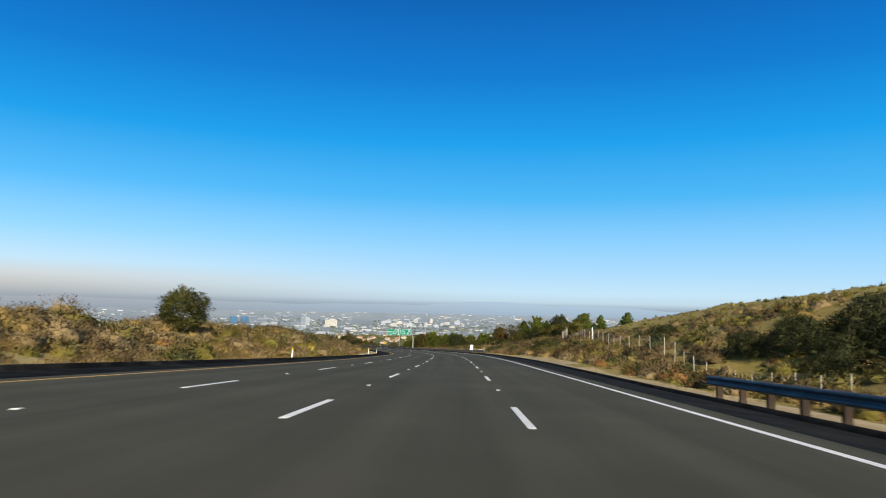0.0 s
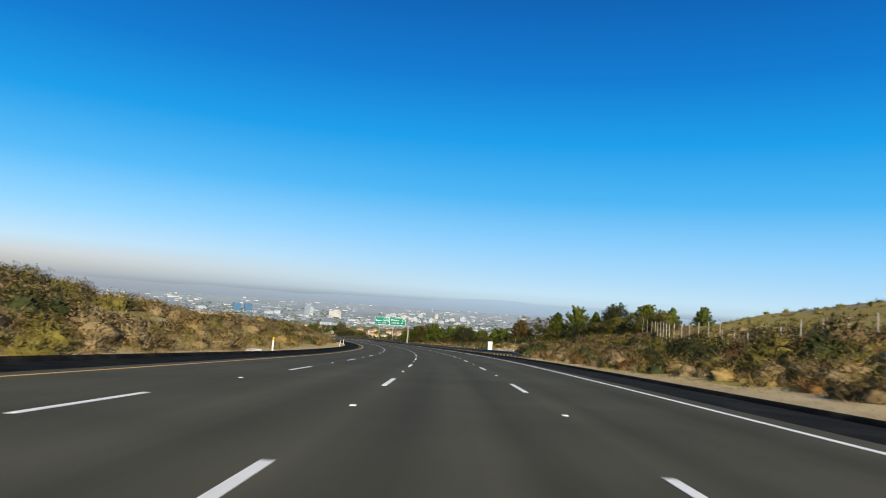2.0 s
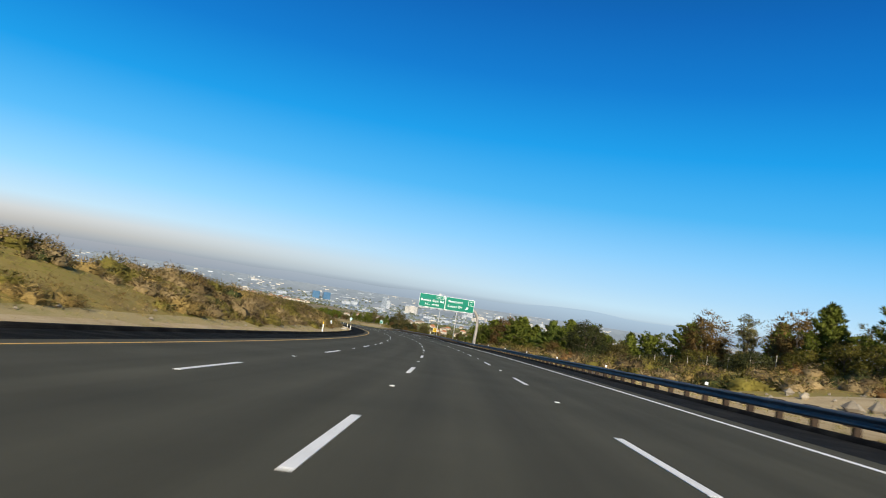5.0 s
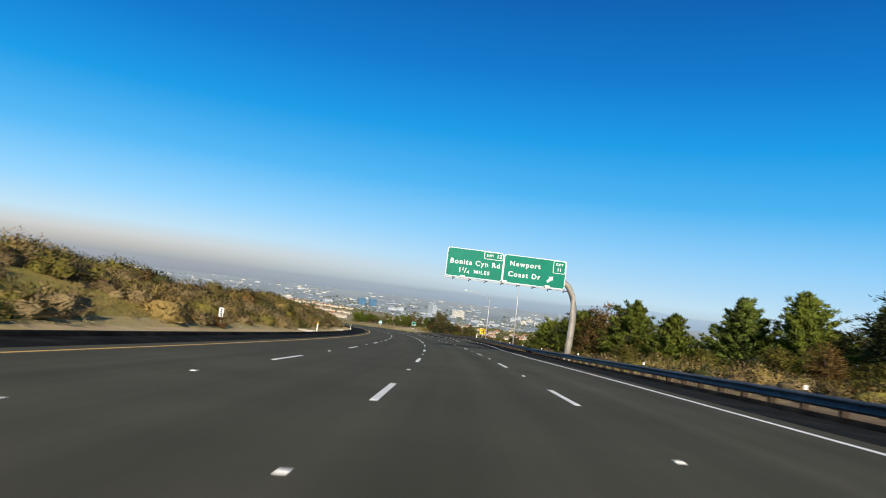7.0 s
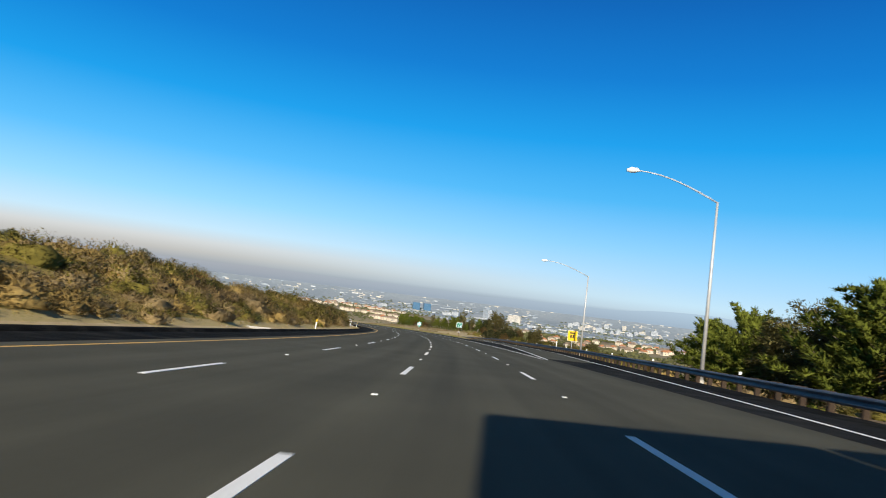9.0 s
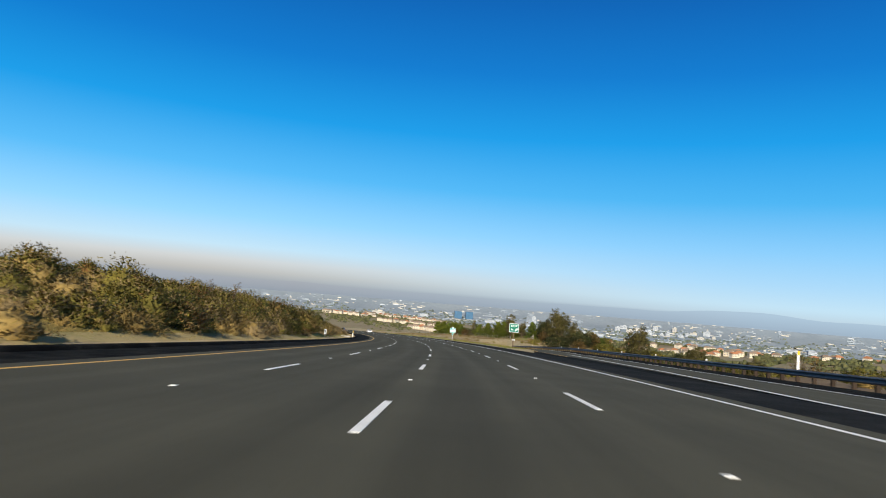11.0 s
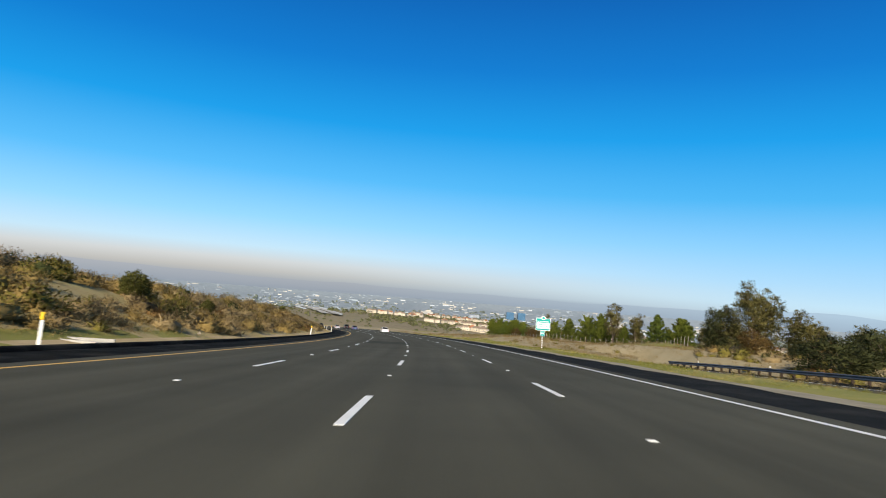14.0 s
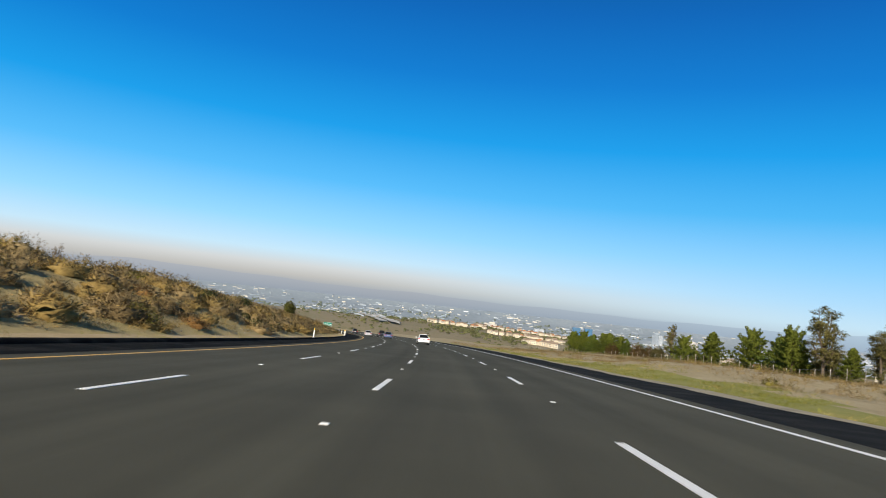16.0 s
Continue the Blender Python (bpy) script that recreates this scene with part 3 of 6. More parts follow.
ramp_lower = tagged(strip("exit_ramp_2", lambda q: np.interp(q, *INNER) - 1.2, lambda q: rail_u(q) - 0.25, -0.003, M_SHOULDER, s0=455, s1=554, cols=4, skirt=0.4, drop=ramp_drop), "black asphalt exit ramp dropping behind a grassy mound", "road", kind="structure")
strip("ramp_lane", lambda q: np.interp(q, *INNER) + 0.2, lambda q: np.interp(q, *OUTER), 0.004, M_ROAD, s0=350, s1=554, cols=3, parent=ramp_upper, drop=ramp_drop)
strip("white_edge_line", lambda q: np.interp(q, *OUTER), lambda q: np.interp(q, *OUTER) + 0.16, 0.008, M_WHITE, s0=285, s1=554, parent=ramp_upper, drop=ramp_drop)
strip("gore_line", lambda q: np.interp(q, *INNER), lambda q: np.interp(q, *INNER) + 0.2, 0.008, M_WHITE, s0=347.5, s1=440, parent=ramp_upper)
strip("yellow_edge_line", lambda q: np.interp(q, *INNER), lambda q: np.interp(q, *INNER) + 0.15, 0.008, M_YELLOW, s0=440, s1=554, parent=ramp_lower, drop=ramp_drop)

strip("asphalt_patch", lambda q: -3.5 + 0 * q, lambda q: 0.25 + 0 * q, 0.003, M_PATCH, s0=529.0, s1=539.0, parent=road, step=1.0)

strip("gravel_edge", lambda q: 10.45 + 0.12 * np.sin(q / 2.3) + 0.08 * np.sin(q / 0.9), lambda q: 11.35 + 0.25 * np.sin(q / 3.1 + 1), 0.014, M_GRAVEL, s0=462, s1=1000, parent=right_shoulder, step=1.0)

DASH, PERIOD = 3.66, 14.63
LANE_LINES = [(0.0, [(0, 10.3), (140, 12.0), (350, 12.6), (490, 12.6), (700, 11.5)]),
              (3.66, [(0, 10.4), (140, 12.5), (280, 15.7), (420, 17.9), (700, 19.3)]),
              (-3.66, [(0, 15.4), (140, 18.4), (280, 20.8), (420, 22.7), (700, 23.1)])]
bm = bmesh.new()
box(bm, 0, 0, 0.003, 0.13, DASH, 0.010)
dash_mesh = bpy.data.meshes.new("lane_dash")
bm.to_mesh(dash_mesh)
bm.free()
dash_mesh.materials.append(M_WHITE)
bm = bmesh.new()
box(bm, 0, 0, 0.008, 0.11, 0.11, 0.02, bevel=0.007)
dot_mesh = bpy.data.meshes.new("road_marker")
bm.to_mesh(dot_mesh)
bm.free()
dot_mesh.materials.append(M_WHITE)


def lay(name, mesh, s, u):
    """A marking on the deck, tilted with its slope."""
    a, b, c = (Vector(deck(s + 1, u)), Vector(deck(s - 1, u)), Vector(deck(s, u + 1)))
    p = Vector(deck(s, u))
    y = (a - b).normalized()
    x = (c - p).normalized()
    z = x.cross(y).normalized()
    ob = new(name, mesh)
    ob.parent = road
    ob.matrix_world = Matrix.Translation(p) @ Matrix((x, y, z)).transposed().to_4x4()
    return ob


for u, phases in LANE_LINES:
    for k in range(-5, 58):
        s0 = PERIOD * k + float(np.interp(PERIOD * k + 10, [a for a, _ in phases], [b for _, b in phases]))
        lay("lane_dash", dash_mesh, s0 + DASH / 2, u + random.uniform(-0.015, 0.015))
        lay("road_marker", dot_mesh, s0 + DASH + (PERIOD - DASH) / 2, u)

# ---- brush, grass: loose blades by the hundred thousand ----
rng = np.random.default_rng(7)
BRUSH = [
    material("dry_brush", [(0.217, 0.145, 0.045), (0.293, 0.203, 0.066), (0.379, 0.270, 0.096)], rough=0.95, big=0.7, fine=5, bump=0.8, island=0.16, translucent=0.15),
    material("grey_brush", [(0.206, 0.147, 0.066), (0.271, 0.197, 0.093), (0.347, 0.260, 0.132)], rough=0.95, big=0.7, fine=5, bump=0.8, island=0.16, translucent=0.15),
    material("olive_brush", [(0.130, 0.109, 0.021), (0.179, 0.150, 0.029), (0.233, 0.197, 0.044)], rough=0.95, big=0.7, fine=5, bump=0.8, island=0.16, translucent=0.2),
    material("dark_green_brush", [(0.038, 0.047, 0.012), (0.054, 0.064, 0.017), (0.076, 0.083, 0.024)], rough=0.9, big=0.7, fine=5, bump=0.8, island=0.16, translucent=0.2),
    material("rust_brush", [(0.162, 0.083, 0.024), (0.217, 0.114, 0.035), (0.271, 0.145, 0.049)], rough=0.95, big=0.5, fine=3, bump=0.0, island=0.25, translucent=0.15),
    material("yellow_flowering_brush", [(0.325, 0.265, 0.039), (0.433, 0.353, 0.061), (0.520, 0.436, 0.096)], rough=0.9, big=0.5, fine=3, bump=0.0, island=0.25, translucent=0.2),
    material("brown_brush", [(0.092, 0.064, 0.028), (0.130, 0.091, 0.040), (0.179, 0.127, 0.059)], rough=0.95, big=0.7, fine=5, bump=0.8, island=0.16, translucent=0.15),
]


def blades(name, s, u, radius, height, count, kind, length, width, mats, label, category, upright=0.5, core=True, mixed=0.06):
    """One mesh of loose tapering blades gathered in bushes that stand on the ground."""
    k = np.repeat(np.arange(len(s)), count)
    n = len(k)
    base = place(s, u, rise(s, u) - 0.05)
    th = rng.uniform(0, 2 * math.pi, n)
    sz = rng.uniform(-0.1, 1.0, n)
    sr = np.sqrt(np.clip(1 - sz ** 2, 0, 1))
    deep = rng.uniform(0.0, 1.0, n) ** 0.55 * 0.55 + 0.55
    lob = 1 + 0.28 * np.sin(th * 3 + k * 1.7 + sz * 2) + 0.2 * np.sin(th * 5 + k * 0.9 - sz * 3)
    zz_ = height[k] * np.clip(sz, 0, 1) * deep * (0.8 + 0.2 * lob)
    p = base[k] + np.stack([np.cos(th) * sr * radius[k] * lob * deep, np.sin(th) * sr * radius[k] * lob * deep, zz_], -1)
    d = np.stack([np.cos(th) * sr + rng.normal(0, 0.8, n), np.sin(th) * sr + rng.normal(0, 0.8, n), upright + rng.normal(0.3, 0.6, n)], -1)
    d /= np.linalg.norm(d, axis=1)[:, None]
    side = np.cross(d, rng.normal(0, 1, (n, 3)))
    side /= np.linalg.norm(side, axis=1)[:, None] + 1e-6
    inner = 1 + (1.3 if core else 0.0) * np.clip((0.95 - deep) / 0.3, 0, 1)
    L = (length * rng.uniform(0.5, 1.4, n) * inner)[:, None]
    W = (width * rng.uniform(0.6, 1.5, n) * inner * np.sqrt(radius[k] / 0.6))[:, None]
    v = np.stack([p - side * W / 2, p + side * W / 2, p + d * L], 1)
    out = p - base[k] - np.stack([0 * zz_, 0 * zz_, height[k] * 0.15], -1)
    out = out / (np.linalg.norm(out, axis=1)[:, None] + 1e-6) + rng.normal(0, 0.11, (n, 3))
    out /= np.linalg.norm(out, axis=1)[:, None] + 1e-6
    v = facing(v, out)
    f = np.arange(3 * n).reshape(-1, 3)
    nrm = np.repeat(out, 3, 0)
    mk = np.where(rng.uniform(0, 1, n) < mixed, rng.permutation(kind)[k], kind[k])
    mk = np.where(rng.uniform(0, 1, n) < 0.5 * mixed, rng.choice(kind, n), mk) if core else mk
    if core:
        q, m = 9, len(s)
        an = np.linspace(0, 2 * math.pi, q, endpoint=False)
        rings = []
        for fr, fz in ((0.62, -0.08), (0.66, 0.20), (0.54, 0.40), (0.28, 0.55)):
            a = an + rng.uniform(0, 1, m)[:, None]
            ids = np.arange(m)[:, None]
            j = (1 + 0.28 * np.sin(a * 3 + ids * 1.7 + fz * 2) + 0.2 * np.sin(a * 5 + ids * 0.9 - fz * 3)) * rng.uniform(0.8, 1.15, (m, q))
            rings.append(np.stack([base[:, None, 0] + np.cos(a) * radius[:, None] * fr * j, base[:, None, 1] + np.sin(a) * radius[:, None] * fr * j, base[:, None, 2] + height[:, None] * fz * (0.7 + 0.3 * j)], -1))
        tip = (base + np.stack([0 * radius, 0 * radius, height * 0.60], -1))[:, None]
        cv = np.concatenate([*rings, tip], 1).reshape(-1, 3)
        f0 = []
        for i in range(q):
            j2 = (i + 1) % q
            for r in (0, q, 2 * q):
                f0 += [(r + i, r + j2, r + q + j2), (r + i, r + q + j2, r + q + i)]
            f0.append((3 * q + i, 3 * q + j2, 4 * q))
        cf = (np.arange(m)[:, None, None] * (4 * q + 1) + np.array(f0)[None]).reshape(-1, 3)
        cn = cv - np.repeat(base, 4 * q + 1, 0)
        cn /= np.linalg.norm(cn, axis=1)[:, None] + 1e-6
        cn += rng.normal(0, 0.25, cn.shape)
        cn /= np.linalg.norm(cn, axis=1)[:, None] + 1e-6
        f = np.concatenate([f, cf + len(v)])
        v = np.concatenate([v, cv])
        nrm = np.concatenate([nrm, cn])
        mk = np.concatenate([mk, np.repeat(kind, len(f0))])
    ob = sheet(name, v, f, mats, smooth=True, mats=mk, normals=nrm)
    return tagged(ob, label, category, kind="stuff")


def scatter(n, s0, s1, u0, u1, lo, hi, weights, flat=0.75, keep=None):
    s, u = rng.uniform(s0, s1, n), rng.uniform(u0, u1, n)
    if keep is not None:
        m = keep(s, u)
        s, u = s[m], u[m]
    n = len(s)
    r = lo + (hi - lo) * rng.uniform(0, 1, n) ** 1.7
    patch = lumps(s, u, 5.0, 3.0) * 0.5 + lumps(s, u, 2.1, 6.0) * 0.4
    w = np.array(weights, float)
    c = np.cumsum(w / w.sum())
    kind = np.searchsorted(c, np.clip(0.5 + 0.5 * patch + rng.normal(0, 0.17, n), 0.001, 0.999))
    return s, u, r, r * flat * rng.uniform(0.8, 1.6, n), kind


# left bank: clumps of dry coastal scrub with winter grass between, closing up further on
sl, ul, rl, hl_, kl = scatter(2450, -20, 448, -27.5, -12.8, 0.4, 1.7, [0.36, 0.22, 0.20, 0.07, 0.02, 0.0, 0.13], flat=0.62, keep=lambda s, u: (u < np.where(s < 120, -13.2, -14.3) - 0.7 * lumps(s, u, 3.0, 1.0)) & (lumps(s, u, 3.6, 8.0) > np.interp(s, [0, 105, 135, 215, 245, 420, 500, 560], [-0.85, -0.8, -0.1, -0.15, -0.8, -0.98, -1.1, -1.1])))
blades("brush_left_bank", sl, ul, rl, hl_, (70 + 250 * rl).astype(int), kl, 0.19, 0.030, BRUSH, "dense dry brown and olive coastal scrub on the bank", "scrub")
sm, um, rm, hm, km = scatter(1420, 448, 715, -27.5, -12.8, 0.4, 1.6, [0.44, 0.36, 0.05, 0.04, 0.03, 0.0, 0.08], flat=0.6, keep=lambda s, u: u < -14.3 - 0.7 * lumps(s, u, 3.0, 1.0))
blades("pale_brush_left_bank", sm, um, rm, hm, (70 + 240 * rm).astype(int), km, 0.20, 0.027, BRUSH, "pale tan and grey dry scrub covering the bank", "scrub")
sf, uf, rf_, hf, kf = scatter(2800, 0, 715, -17.5, -13.9, 0.25, 0.75, [0.60, 0.36, 0.03, 0.0, 0.01, 0.0], flat=0.8)
blades("brush_foot_left_bank", sf, uf, rf_, hf, np.full(len(sf), 62), kf, 0.17, 0.026, BRUSH, "pale fine-twigged dry brush along the bank's foot", "scrub", core=False, upright=0.9)
sh, uh, rh, hh, kh = scatter(700, -10, 135, -16.0, -12.3, 0.22, 0.6, [0.60, 0.33, 0.05, 0.0, 0.02, 0.0], flat=0.8)
blades("brush_verge_left", sh, uh, rh, hh, np.full(len(sh), 85), kh, 0.17, 0.026, BRUSH, "tan brush reaching down to the kerb", "scrub", core=False, upright=0.9)
# olive and dark evergreen shrubs among it
sb, ub, rb, hb, kb = scatter(290, 300, 530, -27, -15.8, 0.9, 1.8, [0.26, 0.16, 0.34, 0.16, 0.08, 0], flat=0.85, keep=lambda s, u: ((s > 405) & (s < 466)) | (rng.uniform(0, 1, len(s)) < 0.2))
blades("evergreen_shrubs_left_bank", sb, ub, rb, hb, np.full(len(sb), 1100), kb, 0.17, 0.046, BRUSH, "large olive and dark green shrubs on the bank", "shrubs", mixed=0.45)
sd, ud, rd_, hd, kd = scatter(170, 520, 715, -26, -16, 0.6, 1.3, [0.1, 0.1, 0.3, 0.5, 0, 0], flat=0.7, keep=lambda s, u: lumps(s, u, 4.0, 5.0) > 0.1)
blades("dark_shrubs_left_bank", sd, ud, rd_, hd, np.full(len(sd), 480), kd, 0.17, 0.036, BRUSH, "low dark olive shrubs among the pale brush", "shrubs")
sg, ug, rg, hg, kg = scatter(46, 405, 466, -18.6, -15.2, 1.1, 1.9, [0.2, 0.1, 0.42, 0.2, 0.08, 0], flat=0.95)
blades("evergreen_shrubs_bank_foot", sg, ug, rg, hg, np.full(len(sg), 1300), kg, 0.17, 0.046, BRUSH, "tall olive and dark green shrubs at the bank's foot", "shrubs", mixed=0.4)
# a few rounded bushes in yellow flower
sy, uy = np.array([82.5, 84.5, 83.0, 576.6, 72.0, 51.5]), np.array([-15.0, -15.6, -16.2, -14.6, -14.9, -16.6])
ry = np.array([1.0, 1.0, 1.1, 0.6, 0.55, 0.6])
blades("yellow_flowering_bushes", sy, uy, ry, ry * 1.25, np.full(6, 500), np.array([5, 5, 2, 5, 5, 5]), 0.10, 0.035, BRUSH, "rounded bushes in pale yellow flower at the bank's foot", "bushes", mixed=0.1)
# right bank before the exit
sr, ur, rr_, hr_, kr = scatter(2700, 10, 330, 14.0, 42, 0.45, 1.6, [0.13, 0.24, 0.18, 0.09, 0.02, 0.0, 0.34], flat=0.58, keep=lambda s, u: ((u < 27) | (rng.uniform(0, 1, len(s)) < 0.6)) & (u > 14.6 + 1.2 * lumps(s, u, 4.0, 2.0) + np.where((s > 122) & (s < 182), 3.6, 0) + np.where((s > 183) & (s < 209), 11.0, 0)) & (lumps(s, u, 5.0, 5.0) > -0.95))
blades("brush_right_bank", sr, ur, rr_, hr_, (55 + 190 * rr_).astype(int), kr, 0.19, 0.032, BRUSH, "grey-brown and olive scrub on the hillside", "scrub")
sk, uk, rk, hk, kk = scatter(60, 92, 168, 15.8, 23, 0.9, 1.6, [0.08, 0.05, 0.30, 0.12, 0.05, 0.0, 0.40], flat=0.85)
blades("shrubs_right_verge", sk, uk, rk, hk, np.full(len(sk), 650), kk, 0.19, 0.034, BRUSH, "big brown and olive shrubs behind the sandy verge", "shrubs")
sv, uv_, rv, hv_, kv = scatter(800, 15, 150, 13.4, 20.5, 0.3, 0.9, [0.24, 0.22, 0.10, 0.04, 0.14, 0.0, 0.26], flat=0.9)
blades("brush_right_verge", sv, uv_, rv, hv_, np.full(len(sv), 150), kv, 0.22, 0.022, BRUSH, "low brown brush along the sandy verge", "scrub")
# upper hill: small green tufts between pale grass
s3, u3, r3, h3, k3 = scatter(1500, 0, 240, 34, 80, 0.22, 0.7, [0.1, 0.15, 0.5, 0.25, 0.0, 0.0])
blades("brush_hilltop", s3, u3, r3, h3, np.full(len(s3), 45), k3, 0.2, 0.045, BRUSH, "olive bushes dotted over the grassy hilltop", "scrub")
# beyond the exit: fine pale brush on the mound, low growth along the ramp
s4, u4, r4, h4, k4 = scatter(6500, 500, 720, 16.0, 56, 0.2, 0.6, [0.34, 0.62, 0.04, 0.0, 0.0, 0.0], flat=0.7, keep=lambda s, u: u > 17 + 1.2 * lumps(s, u, 4.0, 2.0))
blades("dry_brush_mound", s4, u4, r4, h4, np.full(len(s4), 42), k4, 0.22, 0.022, BRUSH, "pale straw-coloured brush on the grassy mound", "scrub", core=False, upright=0.9)
s6, u6, r6, h6, k6 = scatter(90, 505, 720, 17.0, 40, 0.3, 0.6, [0.1, 0.2, 0.6, 0.1, 0.0, 0.0], flat=0.7)
blades("green_brush_mound", s6, u6, r6, h6, np.full(len(s6), 140), k6, 0.16, 0.03, BRUSH, "small olive bushes dotted over the dry mound", "scrub")
s5, u5, r5, h5, k5 = scatter(1900, 330, 556, 20, 66, 0.4, 1.3, [0.26, 0.2, 0.34, 0.10, 0.10, 0.0], keep=lambda s, u: u > rail_u(s) + 2.2)
blades("brush_below_ramp", s5, u5, r5, h5, np.full(len(s5), 120), k5, 0.22, 0.045, BRUSH, "olive and brown brush below the exit ramp", "scrub")

GRASS = [
    material("straw_blades", [(0.315, 0.242, 0.083), (0.399, 0.315, 0.112), (0.483, 0.399, 0.158)], rough=0.95, big=0.5, fine=3, bump=0.0, island=0.35, translucent=0.2),
    material("green_blades", [(0.158, 0.168, 0.022), (0.210, 0.210, 0.030), (0.273, 0.263, 0.045)], rough=0.9, big=0.5, fine=3, bump=0.0, island=0.35, translucent=0.25),
]


def tufts(name, n, s0, s1, u0, u1, green, label, size=0.16):
    s, u = rng.uniform(s0, s1, n), rng.uniform(u0, u1, n)
    m = lumps(s, u, 2.2, 9.0) > -0.35
    s, u = s[m], u[m]
    r = rng.uniform(0.12, 0.34, len(s))
    kind = (lumps(s, u, 3.0, 2.0) * 0.5 + 0.5 + rng.normal(0, 0.2, len(s)) < green).astype(int)
    return blades(name, s, u, r, np.full(len(s), 0.05), np.full(len(s), 12), kind, size, 0.022, GRASS, label, "grass", upright=1.0, core=False)


tufts("grass_left_bank", 9000, 20, 420, -27, -14.5, 0.6, "olive winter grass between the scrub on the bank", size=0.2)
tufts("grass_left_verge", 6000, 0, 700, -15.2, -11.6, 0.16, "thin straw and green grass along the left verge")
tufts("grass_right_verge", 4200, 20, 300, 11.6, 16.0, 0.2, "thin dry grass along the right verge")
tufts("grass_exit_verge", 10000, 465, 720, 11.3, 17.5, 0.62, "yellow-green grass strip beside the shoulder")
tufts("grass_left_crest", 4000, 0, 700, -46, -24, 0.6, "green winter grass behind the bank's crest", size=0.2)
tufts("grass_right_hill", 7500, 10, 240, 16, 70, 0.5, "green and straw grass over the hillside", size=0.22)

M_STONE = material("sandstone", [(0.22, 0.185, 0.14), (0.29, 0.25, 0.19), (0.36, 0.31, 0.24)], rough=0.95, big=1.0, fine=10, bump=0.4, island=0.25)


# stones along the dirt verge
def stones(name, n, s0, s1, u0, u1, lo, hi, label):
    vs, fs = [], []
    for _ in range(n):
        s, u, r = random.uniform(s0, s1), random.uniform(u0, u1), lo + (hi - lo) * random.random() ** 3
        c = on_ground(s, u, r * 0.25)
        ico = [(0, 0, 1), (0.9, 0, 0.2), (0.3, 0.85, 0.15), (-0.7, 0.55, 0.2), (-0.75, -0.5, 0.1), (0.25, -0.85, 0.2), (0, 0, -0.8)]
        o = len(vs)
        for p in ico:
            vs.append(c + Vector(p) * r * random.uniform(0.75, 1.25))
        for a in range(5):
            b = (a + 1) % 5
            fs += [(o, o + 1 + a, o + 1 + b), (o + 6, o + 1 + b, o + 1 + a)]
    return tagged(sheet(name, [tuple(v) for v in vs], fs, M_STONE, smooth=False), label, "stones", kind="stuff")


stones("stones_right_verge", 160, 40, 215, 12.2, 17, 0.03, 0.12, "pale broken stones on the sandy verge")
stones("stones_left_verge", 240, 30, 640, -15.2, -13.2, 0.03, 0.18, "pale stones along the foot of the bank")
stones("boulders_cutting", 60, 185, 207, 14.5, 25, 0.10, 0.55, "pale sandstone rubble in a small cutting")
print("stuff done")

# ---- trees ----
LEAF = {
    "pine": material("pine_needles", [(0.094, 0.118, 0.012), (0.140, 0.166, 0.019), (0.192, 0.214, 0.031)], rough=0.8, big=0.4, fine=3, bump=0.0, island=0.25, obj=0.18, translucent=0.3),
    "dark": material("dark_oak_leaves", [(0.073, 0.075, 0.014), (0.107, 0.106, 0.020), (0.144, 0.142, 0.029)], rough=0.75, big=0.4, fine=3, bump=0.0, island=0.4, obj=0.15, translucent=0.25),
    "darkpine": material("dark_pine_needles", [(0.082, 0.112, 0.016), (0.120, 0.158, 0.024), (0.165, 0.206, 0.034)], rough=0.8, big=0.4, fine=3, bump=0.0, island=0.3, obj=0.18, translucent=0.3),
    "black": material("deep_evergreen_leaves", [(0.036, 0.043, 0.012), (0.052, 0.058, 0.016), (0.075, 0.078, 0.023)], rough=0.75, big=0.4, fine=3, bump=0.0, island=0.35, obj=0.12, translucent=0.2),
    "gum": material("gum_leaves", [(0.092, 0.082, 0.024), (0.140, 0.122, 0.035), (0.195, 0.168, 0.049)], rough=0.7, big=0.4, fine=3, bump=0.0, island=0.4, obj=0.18, translucent=0.3),
    "olive": material("olive_shrub_leaves", [(0.112, 0.097, 0.015), (0.162, 0.142, 0.022), (0.224, 0.194, 0.034)], rough=0.8, big=0.4, fine=3, bump=0.0, island=0.4, obj=0.2, translucent=0.3),
    "rust": material("browned_leaves", [(0.123, 0.074, 0.021), (0.168, 0.105, 0.030), (0.224, 0.137, 0.043)], rough=0.8, big=0.4, fine=3, bump=0.0, island=0.4, obj=0.18, translucent=0.3),
}


